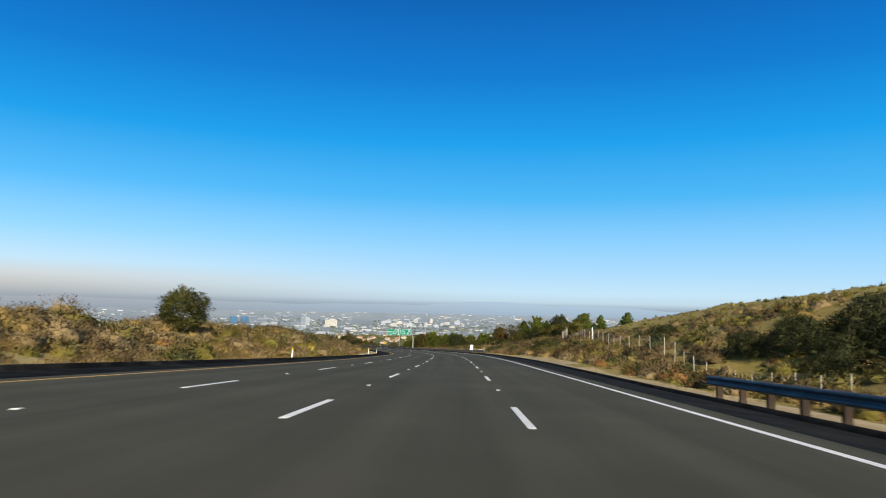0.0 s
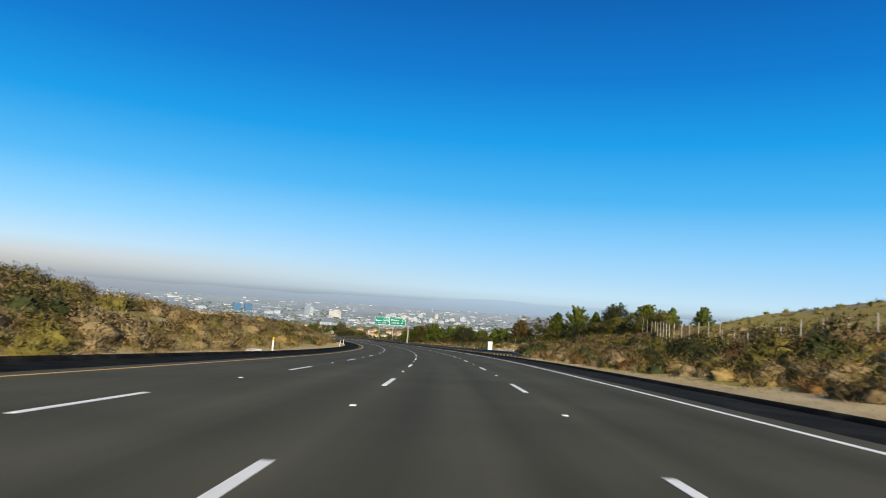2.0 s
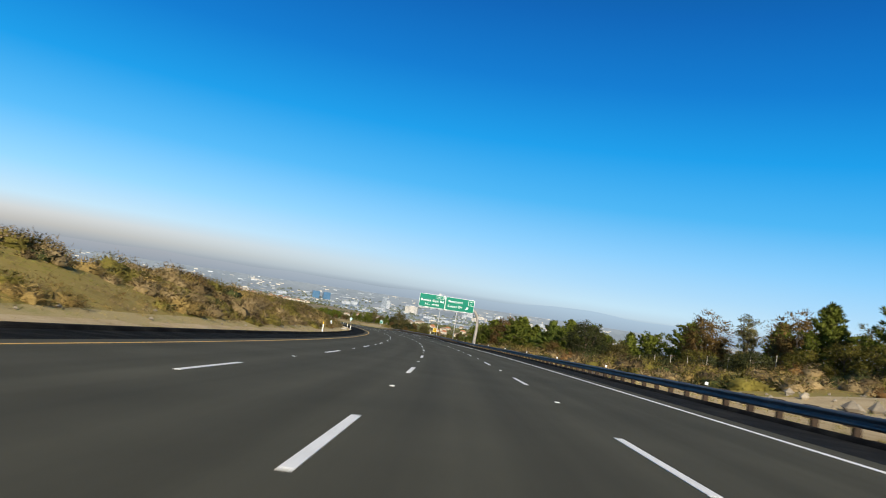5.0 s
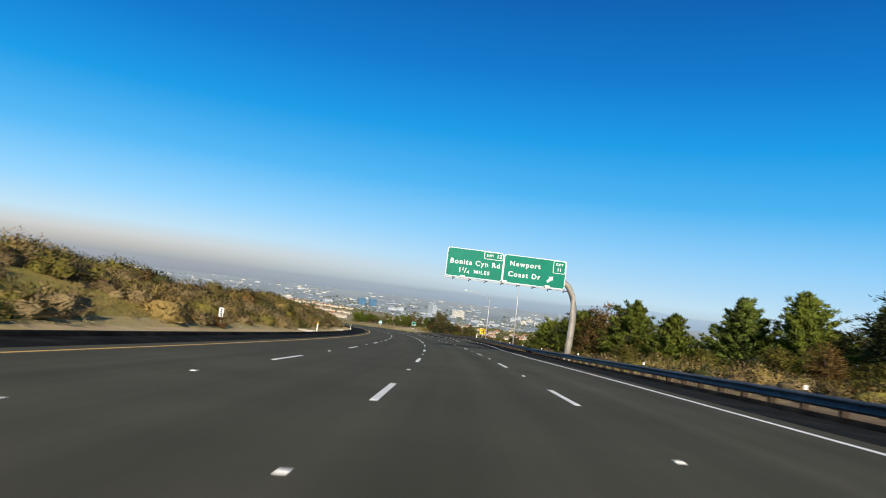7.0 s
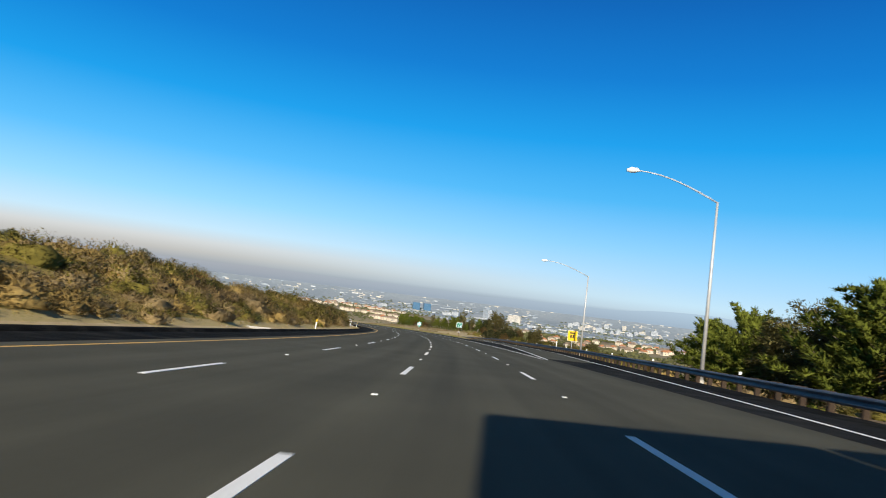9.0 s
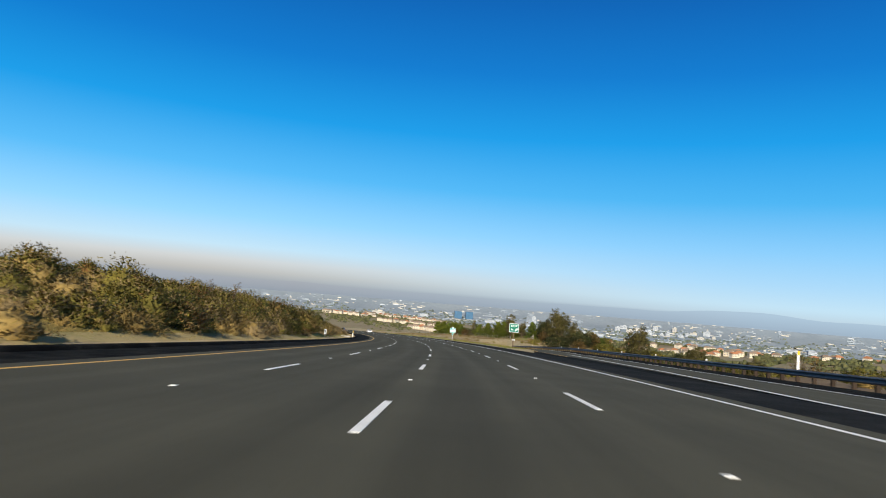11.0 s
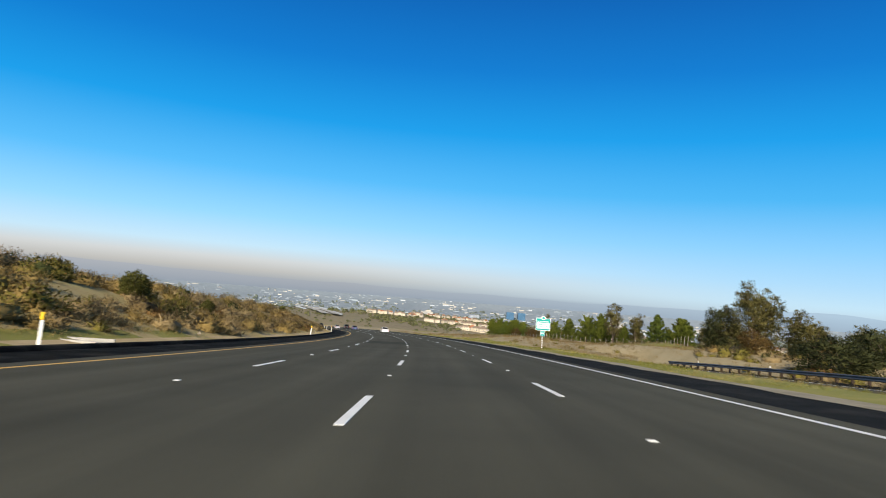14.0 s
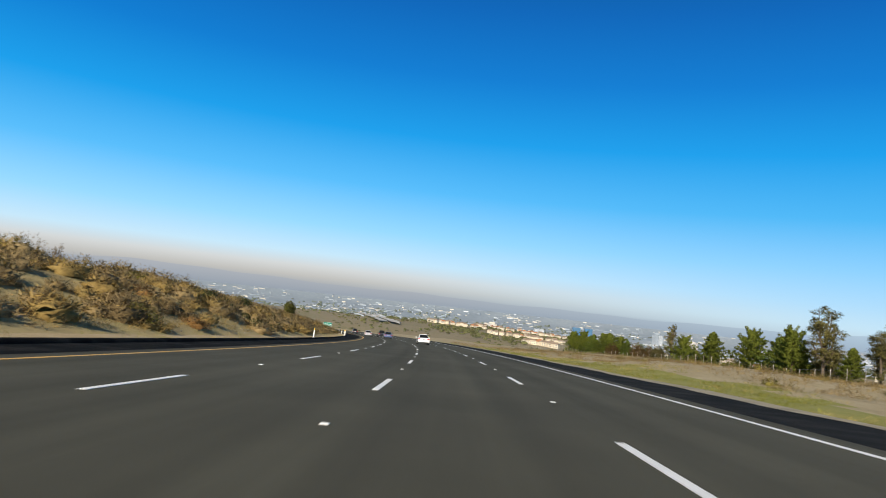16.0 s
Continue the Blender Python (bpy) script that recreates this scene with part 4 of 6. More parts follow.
def crown(g, ob, kind, centres, aims, sizes, count, leaf, tall, up=0.35, droop=0.0):
    """Loose leaves gathered in tufts: each tuft has a middle, a way it grows and a size."""
    cs, aim, sz = np.array(centres), np.array(aims), np.array(sizes)
    k = np.repeat(np.arange(len(cs)), count)
    n = len(k)
    d = g.normal(0, 1, (n, 3))
    d /= np.linalg.norm(d, axis=1)[:, None]
    depth = g.uniform(0.0, 1.0, n) ** 0.5
    p = cs[k] + d * (sz[k] * depth)[:, None] * np.array([1, 1, 0.72])
    out = 0.8 * aim[k] + 0.7 * d + np.array([0, 0, up - droop]) + g.normal(0, 0.35, (n, 3))
    out /= np.linalg.norm(out, axis=1)[:, None]
    side = np.cross(out, g.normal(0, 1, (n, 3)))
    side /= np.linalg.norm(side, axis=1)[:, None] + 1e-6
    grow = (1 + 0.7 * np.clip((0.6 - depth) / 0.4, 0, 1))[:, None]
    L = leaf * grow * g.uniform(0.6, 1.5, n)[:, None]
    W = leaf * 0.36 * grow * g.uniform(0.7, 1.4, n)[:, None]
    axis = cs[k] * np.array([1, 1, 0])
    axis /= np.linalg.norm(axis, axis=1)[:, None] + 1e-6
    soft = 0.75 * d + 0.55 * axis + np.array([0, 0, 0.25]) + g.normal(0, 0.12, (n, 3))
    soft /= np.linalg.norm(soft, axis=1)[:, None]
    v = facing(np.stack([p - side * W / 2, p + side * W / 2, p + out * L], 1), soft)
    FULL[ob] = float(np.percentile(v[:, 2], 99.7))
    return sheet("crown", v, np.arange(3 * n).reshape(-1, 3), LEAF[kind], ob, smooth=True, normals=np.repeat(soft, 3, 0))


def spine_of(r, tall, seed, top=0.97):
    lean = Vector((r.uniform(-0.04, 0.04), r.uniform(-0.04, 0.04), 0))
    return [Vector((lean.x * z + 0.10 * math.sin(z * 0.9 + seed), lean.y * z + 0.10 * math.cos(z * 1.1 + seed), z)) for z in np.linspace(-0.3, tall * top, 10)]


def on_spine(spine, f):
    i = min(8, int(f * 9))
    return spine[i].lerp(spine[i + 1], f * 9 - i)


def pine(name, kind, seed, tall, wide, taper, label, branches=104, start=0.03, count=34, leaf=0.23):
    """A pine: a straight trunk with rising branches all round, each carrying needle tufts to its tip."""
    r, g = random.Random(seed), np.random.default_rng(seed)
    ob = tagged(new(name), label, "tree", group="roadside trees")
    spine = spine_of(r, tall, seed)
    bm = bmesh.new()
    tube(bm, spine, [0.018 * tall * (1 - 0.1 * i) for i in range(10)], 7)
    cs, aims, sizes = [], [], []
    for i in range(branches):
        f = start + (0.97 - start) * (i + r.random()) / branches
        a = i * 2.399 + r.uniform(-0.4, 0.4)
        lobe = 1 + 0.22 * math.sin(2 * a + seed) + 0.16 * math.sin(3 * a + 7 * f + seed)
        ln = wide * (1 - f) ** taper * (0.72 + 0.28 * min(1, f / 0.2)) * lobe * r.choice([0.6, 0.85, 1.0, 1.0, 1.18]) + 0.15
        el = radians(8 + 50 * f + r.uniform(-14, 14))
        way = Vector((math.cos(a) * math.cos(el), math.sin(a) * math.cos(el), math.sin(el)))
        foot = on_spine(spine, f * 0.96)
        tip = foot + way * ln + Vector((0, 0, 0.10 * ln))
        if i % 3 == 0:
            tube(bm, [foot, foot.lerp(tip, 0.5) - Vector((0, 0, 0.05 * ln)), tip], [0.006 * tall, 0.004 * tall, 0.0015 * tall], 4, cap=False)
        m = 2 + int(ln / 0.42)
        for t in np.linspace(0.30 if ln > 0.8 else 0.6, 1.0, m):
            j = Vector((r.gauss(0, 0.09), r.gauss(0, 0.09), r.gauss(0, 0.07))) * (0.5 + ln * 0.3)
            cs.append(tuple(foot.lerp(tip, t) + j)), aims.append(tuple(way)), sizes.append(r.uniform(0.22, 0.40) * (1.2 - 0.45 * t))
    cs.append(tuple(spine[-1])), aims.append((0, 0, 1)), sizes.append(0.22)
    part("trunk", bm, M_BARK, ob, smooth=True)
    crown(g, ob, kind, cs, aims, sizes, count, leaf, tall)
    return ob


def broadleaf(name, kind, seed, tall, wide, start, label, limbs=7, twigs=9, count=70, leaf=0.20, clump=0.62, droop=0.25, low=0.05, filled=0, belly=0.52):
    """A gum or oak: limbs that fork from a leaning trunk and end in separate leaf clumps with gaps between."""
    r, g = random.Random(seed), np.random.default_rng(seed)
    ob = tagged(new(name), label, "tree", group="roadside trees")
    spine = spine_of(r, tall, seed, 0.72)
    bm = bmesh.new()
    tube(bm, spine, [0.021 * tall * (1 - 0.085 * i) for i in range(10)], 8)
    cs, aims, sizes = [], [], []
    for i in range(limbs):
        a = i * 2.399 + r.uniform(-0.5, 0.5) + seed
        f = start + (0.80 - start) * (i + 0.5 * r.random()) / limbs
        foot = on_spine(spine, min(0.98, f))
        lift = low + (0.98 - low) * (i + r.random()) / limbs if i % 2 else r.uniform(low, 0.98)
        top = foot.z + (tall - foot.z) * lift
        reach = wide * r.uniform(0.55, 1.05) * (1 - 0.62 * (top / tall) ** 2)
        tip = Vector((foot.x + math.cos(a) * reach, foot.y + math.sin(a) * reach, top))
        mid = foot.lerp(tip, 0.5) + Vector((math.cos(a), math.sin(a), -0.4)) * 0.16 * reach
        tube(bm, [foot, mid, tip], [0.011 * tall, 0.008 * tall, 0.003 * tall], 6, cap=False)
        for k in range(twigs):
            t = r.uniform(0.30, 1.05)
            base = foot.lerp(mid, min(1, t * 2)) if t < 0.5 else mid.lerp(tip, (t - 0.5) * 2)
            off = Vector((r.gauss(0, 1), r.gauss(0, 1), r.gauss(0.1, 0.8)))
            off = off.normalized() * wide * r.uniform(0.10, 0.38)
            c = base + off
            if c.z < tall * start * 0.5:
                c.z = tall * start * 0.5 + r.random()
            tube(bm, [base, c], [0.004 * tall, 0.0015 * tall], 4, cap=False)
            cs.append(tuple(c)), aims.append(tuple(off.normalized())), sizes.append(clump * r.uniform(0.55, 1.25))
    for i in range(filled):
        z = 1 - 2 * (i + 0.5) / filled
        a = i * 2.399
        rim = math.sqrt(1 - z * z)
        way = Vector((math.cos(a) * rim, math.sin(a) * rim, z))
        lump = r.uniform(0.62, 0.95) * (1 + 0.10 * math.sin(3 * a + seed))
        c = Vector((way.x * wide * lump, way.y * wide * lump, tall * belly + way.z * tall * (1 - belly) * lump * 0.95))
        c.z = max(c.z, 0.06 * tall)
        cs.append(tuple(c)), aims.append(tuple(way)), sizes.append(clump * r.uniform(0.8, 1.35))
    part("trunk", bm, M_BARK, ob, smooth=True)
    crown(g, ob, kind, cs, aims, sizes, count, leaf, tall, up=0.2, droop=droop)
    return ob


FULL = {}
KINDS = {
    "pine_a": pine("pine_tree", "pine", 1, 8.0, 3.6, 0.52, "bushy yellow-green pine with feathery rising branches"),
    "pine_b": pine("pine_tree", "pine", 2, 8.0, 3.1, 0.78, "conical green pine with a pointed feathery top"),
    "pine_c": pine("pine_tree", "darkpine", 3, 8.0, 3.0, 0.74, "dark green pine with an uneven crown"),
    "pine_d": pine("pine_tree", "pine", 12, 8.0, 4.0, 0.42, "broad rounded green pine with thick lower branches", branches=112),
    "gum_a": broadleaf("gum_tree", "gum", 4, 10.0, 2.5, 0.14, "tall loose grey-green gum tree", limbs=12, twigs=14, count=72, leaf=0.24, clump=0.80),
    "gum_b": broadleaf("gum_tree", "gum", 5, 10.0, 3.9, 0.03, "broad olive gum tree with drooping foliage", limbs=13, twigs=12, count=70, leaf=0.25, clump=0.84, filled=150, belly=0.42),
    "gum_thin": broadleaf("gum_tree", "gum", 6, 10.0, 2.3, 0.30, "tall sparse gum tree with a see-through crown", limbs=10, twigs=11, count=56, leaf=0.22, clump=0.66, low=0.30),
    "rust": broadleaf("browned_tree", "rust", 7, 8.0, 2.9, 0.08, "rounded tree with rust-brown autumn leaves", limbs=9, twigs=9, count=70, leaf=0.23, clump=0.80, filled=60, belly=0.50),
    "hedge": broadleaf("roadside_shrub", "olive", 11, 4.0, 2.4, 0.0, "yellow-olive roadside shrub before the pines", limbs=9, twigs=11, count=52, leaf=0.20, clump=0.72, droop=0.0),
    "oak": broadleaf("oak_tree", "dark", 8, 5.0, 2.1, 0.06, "round dense dark green oak on the bank's crest", limbs=9, twigs=6, count=90, leaf=0.17, clump=0.55, droop=0.05, low=0.2, filled=110),
    "darkoak": broadleaf("oak_tree", "black", 14, 9.0, 3.8, 0.03, "tall dark green oak with heavy rounded foliage", limbs=10, twigs=8, count=85, leaf=0.25, clump=1.0, droop=0.1, filled=110, belly=0.48),
    "bush": broadleaf("shrub_tree", "black", 9, 4.0, 3.0, 0.0, "broad dark evergreen bush on the hillside", limbs=8, twigs=6, count=76, leaf=0.20, clump=0.72, droop=0.0, filled=90, belly=0.40),
    "bare": broadleaf("bare_shrub", "rust", 10, 3.0, 1.4, 0.12, "thin leafless winter shrub on the crest", limbs=12, twigs=13, count=7, leaf=0.12, clump=0.30),
}
used = set()


def plant(kind, s, u, tall, wide=1.0, turn=None):
    ref = KINDS[kind]
    full = FULL[ref]
    k = tall / full
    m = Matrix.Translation(on_ground(s, u, -0.05)) @ Matrix.Rotation(turn if turn is not None else random.uniform(0, 6.28), 4, "Z") @ Matrix.Diagonal((k * wide, k * wide, k, 1))
    if kind not in used:
        used.add(kind)
        ref.matrix_world = m
        return ref
    made = copy_thing(ref, m)
    made.matrix_basis = m
    return made


def top_of(s, u, h):
    return max(2.5, h - float(rise(s, u)))


plant("oak", 63.5, -23.3, 4.4, 1.22)
for s, u, t, w in [(54, 25.5, 1.9, 1.4), (50, 28, 2.7, 1.4), (48, 31.5, 3.0, 1.4), (50, 34.5, 2.4, 1.5), (46, 35.5, 2.4, 1.5), (45, 27.5, 2.0, 1.3), (43, 31, 2.6, 1.4), (41, 25, 1.7, 1.4), (38, 28, 2.4, 1.4), (37, 33, 2.8, 1.4), (57, 31, 1.6, 1.4), (86, 29, 1.5, 1.5), (90, 31, 1.3, 1.4)]:
    plant("bush", s, u, t, w)
for s, u, t, w in [(110, 17.4, 1.2, 1.3), (113.5, 18.6, 1.5, 1.3), (118, 17.6, 1.1, 1.4), (127, 19.5, 1.3, 1.3), (133, 21.5, 1.5, 1.2)]:
    plant("bush", s, u, t, w)
plant("oak", 702, -24.6, 3.6, 0.9)
for i, (s, h) in enumerate([(269.5, 10.8), (261, 10.6), (251.7, 11.0), (241, 11.1), (231, 12.6), (222, 9.6), (214, 10.5), (207, 12.2), (281, 9.6)]):
    plant(["rust", "gum_thin", "rust", "pine_b", "pine_d", "pine_c", "pine_b", "darkoak", "pine_a"][i], s, 45 + (i % 3) * 1.5, top_of(s, 46, h), 1.1)
for i, (s, h) in enumerate([(372, 5.6), (366, 5.2), (360, 6.0), (354, 6.6), (349, 7.6), (343, 7.0), (337, 8.3), (330, 8.6), (321, 8.0), (312, 6.4), (301, 6.5), (292, 7.0), (286, 7.3), (279, 6.7), (271, 6.6)]):
    plant(["pine_a", "pine_b", "pine_d", "gum_b", "gum_b", "pine_a", "rust", "pine_b", "pine_d", "pine_b", "pine_a", "pine_c", "pine_b", "pine_c", "darkoak"][i], s, 28.5 + 2.0 * math.sin(i * 2.1), top_of(s, 29, h), 1.25)
    plant(["pine_a", "hedge", "gum_b", "hedge"][i % 4], s + 3.6, 32.5 + 1.5 * math.cos(i * 1.7), top_of(s, 32, h) * 0.74, 1.3)
for k, s, u, h in [("pine_d", 288, 44, 7.4), ("hedge", 294, 41, 3.0), ("pine_b", 299, 45, 7.2), ("pine_a", 309, 43, 6.6), ("rust", 304, 41, 3.6), ("pine_d", 320, 44, 6.2), ("pine_a", 220, 60, 13.4), ("pine_c", 214.8, 63.5, 12.6), ("pine_b", 232.4, 56, 12.7), ("pine_c", 227.7, 79, 14.2)]:
    plant(k, s, u, top_of(s, u, h), 1.15)
for i in range(11):
    s = 244 + i * 9.6
    plant(random.choice(["pine_a", "pine_b", "pine_c", "rust", "gum_b"]), s, 52 + 9 * random.random(), random.uniform(6.5, 9.5), 1.15)
for i in range(30):
    plant(random.choice(["hedge", "hedge", "hedge", "bush"]), 172 + i * 4.6, 38.5 + 3 * random.random(), random.uniform(2.4, 3.6), 1.25)
plant("gum_b", 562, 49, 9.9, 1.0)
plant("darkoak", 566.5, 46.5, 6.6, 0.95)
plant("gum_thin", 557, 51.5, 6.6, 1.2)
plant("gum_b", 553, 51, 5.6, 1.1)
for k, s, u, t, w in [("bush", 562, 45.5, 2.4, 1.1), ("rust", 556, 46.5, 2.6, 1.5), ("bush", 549, 47.5, 2.2, 1.2), ("rust", 543, 46, 2.4, 1.5), ("hedge", 536, 47, 2.4, 1.2)]:
    plant(k, s, u, t, w)
for i in range(34):
    s = 404 + i * 4.3 + random.uniform(-2, 2)
    plant(random.choice(["hedge", "rust", "hedge", "gum_b", "bush", "bare"]), s, float(rail_u(s)) + random.uniform(5, 22), random.uniform(2.0, 3.6), 1.35)
plant("gum_b", 545, 52, 4.6, 1.2)
plant("rust", 538, 50, 3.8, 1.3)
plant("pine_a", 583, 50, 4.0, 1.0)
plant("gum_b", 479, 36, 7.2, 0.80)
for i in range(22):
    plant(["hedge", "rust", "hedge", "bush"][i % 4], 268 + i * 5.0, 21.5 + 3 * random.random() + max(0.0, (i - 9) * 0.5), random.uniform(1.6, 2.7), 1.3)
for i in range(64):
    s, u = 400 + 5.2 * i + random.uniform(-4, 4), 74 + 52 * random.random()
    plant(random.choice(["pine_a", "gum_b", "hedge", "hedge", "pine_c"]), s, u, random.uniform(3.4, 5.4), 1.4)
for s, u, h, k, w in [(680, 59.2, 9.0, "gum_thin", 0.8), (677, 60.5, 6.9, "pine_d", 1.0), (667.5, 61, 7.6, "pine_b", 1.3), (654, 61, 8.4, "pine_d", 1.05), (649, 63, 7.0, "pine_c", 1.3), (638.5, 58, 8.3, "pine_d", 1.0), (643, 61, 7.0, "pine_a", 1.2),
                      (631, 57.5, 10.9, "gum_thin", 1.25), (626, 58, 5.4, "pine_b", 1.3), (622, 59, 8.2, "gum_a", 1.2), (613, 59.5, 8.0, "pine_c", 1.2), (604, 60, 7.2, "pine_a", 1.2), (596, 62, 6.4, "gum_b", 1.2), (634, 61, 6.0, "gum_b", 1.2),
                      (799, 89, 8.6, "pine_a", 1.1), (789, 88, 9.0, "pine_d", 1.1), (776, 85, 7.6, "pine_c", 1.3), (762, 81.5, 8.0, "pine_a", 1.3), (750, 78, 7.8, "pine_b", 1.4), (744, 78, 7.0, "pine_a", 1.3), (735, 71, 4.6, "rust", 1.3), (722, 69, 5.6, "pine_c", 1.0), (712, 67, 5.0, "rust", 1.2), (700, 64, 4.4, "rust", 1.2), (693, 63, 4.4, "gum_b", 1.2)]:
    plant(k, s, u, top_of(s, u, h) * 1.03, w)
for s, u, t in [(288, -22, 1.1), (294, -24, 1.2), (300, -21, 1.0), (281, -24, 1.1)]:
    plant("rust", s, u, t, 1.5)
for s, u in [(115, -23.4), (447, -22.0), (441, -23), (165, -25), (203, -25), (330, -26), (575, -26), (590, -27), (90, -25)]:
    plant("bare", s, u, 2.9 if s in (447, 441) else random.uniform(1.3, 2.0), 0.9)
for s, u, t in [(521, -19.5, 2.1), (536, -18.5, 1.3), (310, -22, 1.5), (345, -27, 1.2)]:
    plant("oak", s, u, t, 1.25)
print("trees done")

# ---- guardrails ----
bm = bmesh.new()
box(bm, 0, 0, 0.20, 0.20, 0.15, 1.0, bevel=0.012)
post_mesh = bpy.data.meshes.new("post")
bm.to_mesh(post_mesh)
bm.free()
post_mesh.materials.append(M_WOOD)
bm = bmesh.new()
box(bm, 0, 0, 0.53, 0.20, 0.15, 0.36, bevel=0.012)
block_mesh = bpy.data.meshes.new("block")
bm.to_mesh(block_mesh)
bm.free()
block_mesh.materials.append(M_WOOD)
bm = bmesh.new()
box(bm, 0, 0, 0.80, 0.11, 0.02, 0.13, bevel=0.004)
tab_mesh = bpy.data.meshes.new("reflector_tab")
bm.to_mesh(tab_mesh)
bm.free()
tab_mesh.materials.append(M_SIGNWHITE)
# two-wave beam, 0.32 m deep
WAVES = [(0.0, 0.375), (-0.035, 0.385), (-0.08, 0.425), (-0.08, 0.46), (-0.03, 0.50), (0.0, 0.525), (0.0, 0.545), (-0.03, 0.57), (-0.08, 0.61), (-0.08, 0.645), (-0.035, 0.685), (0.0, 0.695)]
W_BEAM = WAVES + [(x + 0.012, z) for x, z in reversed(WAVES)]


def guardrail(s0, s1, offset, drop, label, spacing=1.905):
    rail = tagged(new("guardrail"), label, "guardrail", group="freeway guardrails")
    n = int((s1 - s0) / spacing)
    prof = np.array(W_BEAM + W_BEAM[:1])
    for a in range(0, n, 4):
        s = s0 + spacing * np.arange(a, min(a + 4, n) + 1)
        s = np.concatenate([s[:1] - 0.12, s[1:-1], s[-1:] + 0.12])
        S = np.repeat(s[:, None], len(prof), 1)
        end = np.clip((S - s0) / 7.0, 0, 1)
        U = offset(S) + prof[:, 0]
        Z = drop(S) + prof[:, 1] * (0.35 + 0.65 * end if offset is rail_u else 1.0) + (0.003 if (a // 4) % 2 else 0.0)
        sheet("beam", deck(S, U, Z).reshape(-1, 3), grid_faces(*S.shape), M_STEEL, rail, smooth=True)
    for i in range(n + 1):
        s = s0 + spacing * i
        u = float(offset(np.array(s)))
        z = float(drop(np.array(s)))
        if offset is rail_u and i < 3:
            continue
        for nm, me, du in (("post", post_mesh, 0.33), ("block", block_mesh, 0.115)):
            ob = new(nm, me)
            ob.parent = rail
            ob.matrix_world = Matrix.Translation(deck(s, u + du, z)) @ Matrix.Rotation(radians(heading(s) + random.uniform(-2, 2)), 4, "Z")
        if i % 8 == 4:
            ob = new("reflector_tab", tab_mesh)
            ob.parent = rail
            ob.matrix_world = Matrix.Translation(deck(s, u + 0.33, z)) @ Matrix.Rotation(radians(heading(s)), 4, "Z")
    return rail


guardrail(-58.0, 25.0, lambda s: 11.1 + 0 * s, lambda s: -0.17 + 0 * s, "dark galvanised steel guardrail on timber posts ending by the scrub", )
guardrail(141.0, 554.0, rail_u, lambda s: ramp_drop(s) + np.interp(s, [141, 155, 230, 300, 340], [-0.08, -0.12, -0.22, -0.22, -0.08]), "long dark steel guardrail on timber posts following the exit ramp")

# ---- white delineator posts along the left verge ----
bm = bmesh.new()
box(bm, 0, 0, 0.50, 0.12, 0.03, 1.05, bevel=0.012)
delin_mesh = bpy.data.meshes.new("blade")
bm.to_mesh(delin_mesh)
bm.free()
delin_mesh.materials.append(M_PLASTIC)
bm = bmesh.new()
box(bm, 0, -0.02, 1.13, 0.125, 0.05, 0.24, bevel=0.012)
delin_top = bpy.data.meshes.new("reflector_band")
bm.to_mesh(delin_top)
bm.free()
delin_top.materials.append(M_AMBER)
for s in (-5, 55.9, 119.8, 182.2, 244.2, 306.3, 368, 494.0, 555.6, 614, 676, 690, 738):
    ob = root("delineator_post", s, -11.15, -0.05, label="slim white plastic roadside post with an amber top", category="post", group="delineator posts")
    ob.matrix_world = ob.matrix_world @ Matrix.Rotation(radians(random.uniform(-1, 5)), 4, "Y")
    for nm, me in (("blade", delin_mesh), ("reflector_band", delin_top)):
        c = new(nm, me)
        c.parent = ob
ob = root("delineator_post", 411, 21.9, -0.3, label="slim white plastic post beside the exit ramp's guardrail", category="post", group="delineator posts")
for nm, me in (("blade", delin_mesh), ("reflector_band", delin_top)):
    c = new(nm, me)
    c.parent = ob
    if nm == "blade":
        c.scale = (1.3, 1, 1.6)
    else:
        c.location.z = 0.55


def rounded(bm, w, h, r, depth, cx=0.0, cz=0.0, y=0.0, steps=5):
    """A plate with rounded corners standing in the xz plane, its front at y."""
    pts = []
    for qx, qz, a0 in ((1, 1, 0), (-1, 1, 90), (-1, -1, 180), (1, -1, 270)):
        for k in range(steps + 1):
            a = radians(a0 + 90 * k / steps)
            pts.append((cx + qx * (w / 2 - r) + r * math.cos(a), cz + qz * (h / 2 - r) + r * math.sin(a)))
    front = [bm.verts.new((x, y, z)) for x, z in pts]
    back = [bm.verts.new((x, y + depth, z)) for x, z in pts]
    bm.faces.new(front)
    bm.faces.new(back[::-1])
    for i in range(len(pts)):
        j = (i + 1) % len(pts)
        bm.faces.new((front[j], front[i], back[i], back[j]))
    bmesh.ops.recalc_face_normals(bm, faces=bm.faces)
    return bm


def words(text, size, x, z, y, mat, parent, align="CENTER", squeeze=1.0, name="lettering", space=1.08):
    """Raised letters in the xz plane that face -y."""
    cu = bpy.data.curves.new(name, "FONT")
    cu.body, cu.size, cu.align_x, cu.align_y = text, size, align, "CENTER"
    cu.extrude, cu.offset, cu.space_character = 0.006, size * 0.022, space
    tmp = bpy.data.objects.new(name, cu)
    scene.collection.objects.link(tmp)
    me = bpy.data.meshes.new_from_object(tmp.evaluated_get(bpy.context.evaluated_depsgraph_get()))
    bpy.data.objects.remove(tmp)
    bpy.data.curves.remove(cu)
    me.transform(Matrix.Translation((x, y, z)) @ Matrix.Rotation(radians(90), 4, "X") @ Matrix.Diagonal((squeeze, 1, 1, 1)))
    me.materials.clear()
    return mesh_part(name, me, mat, parent)


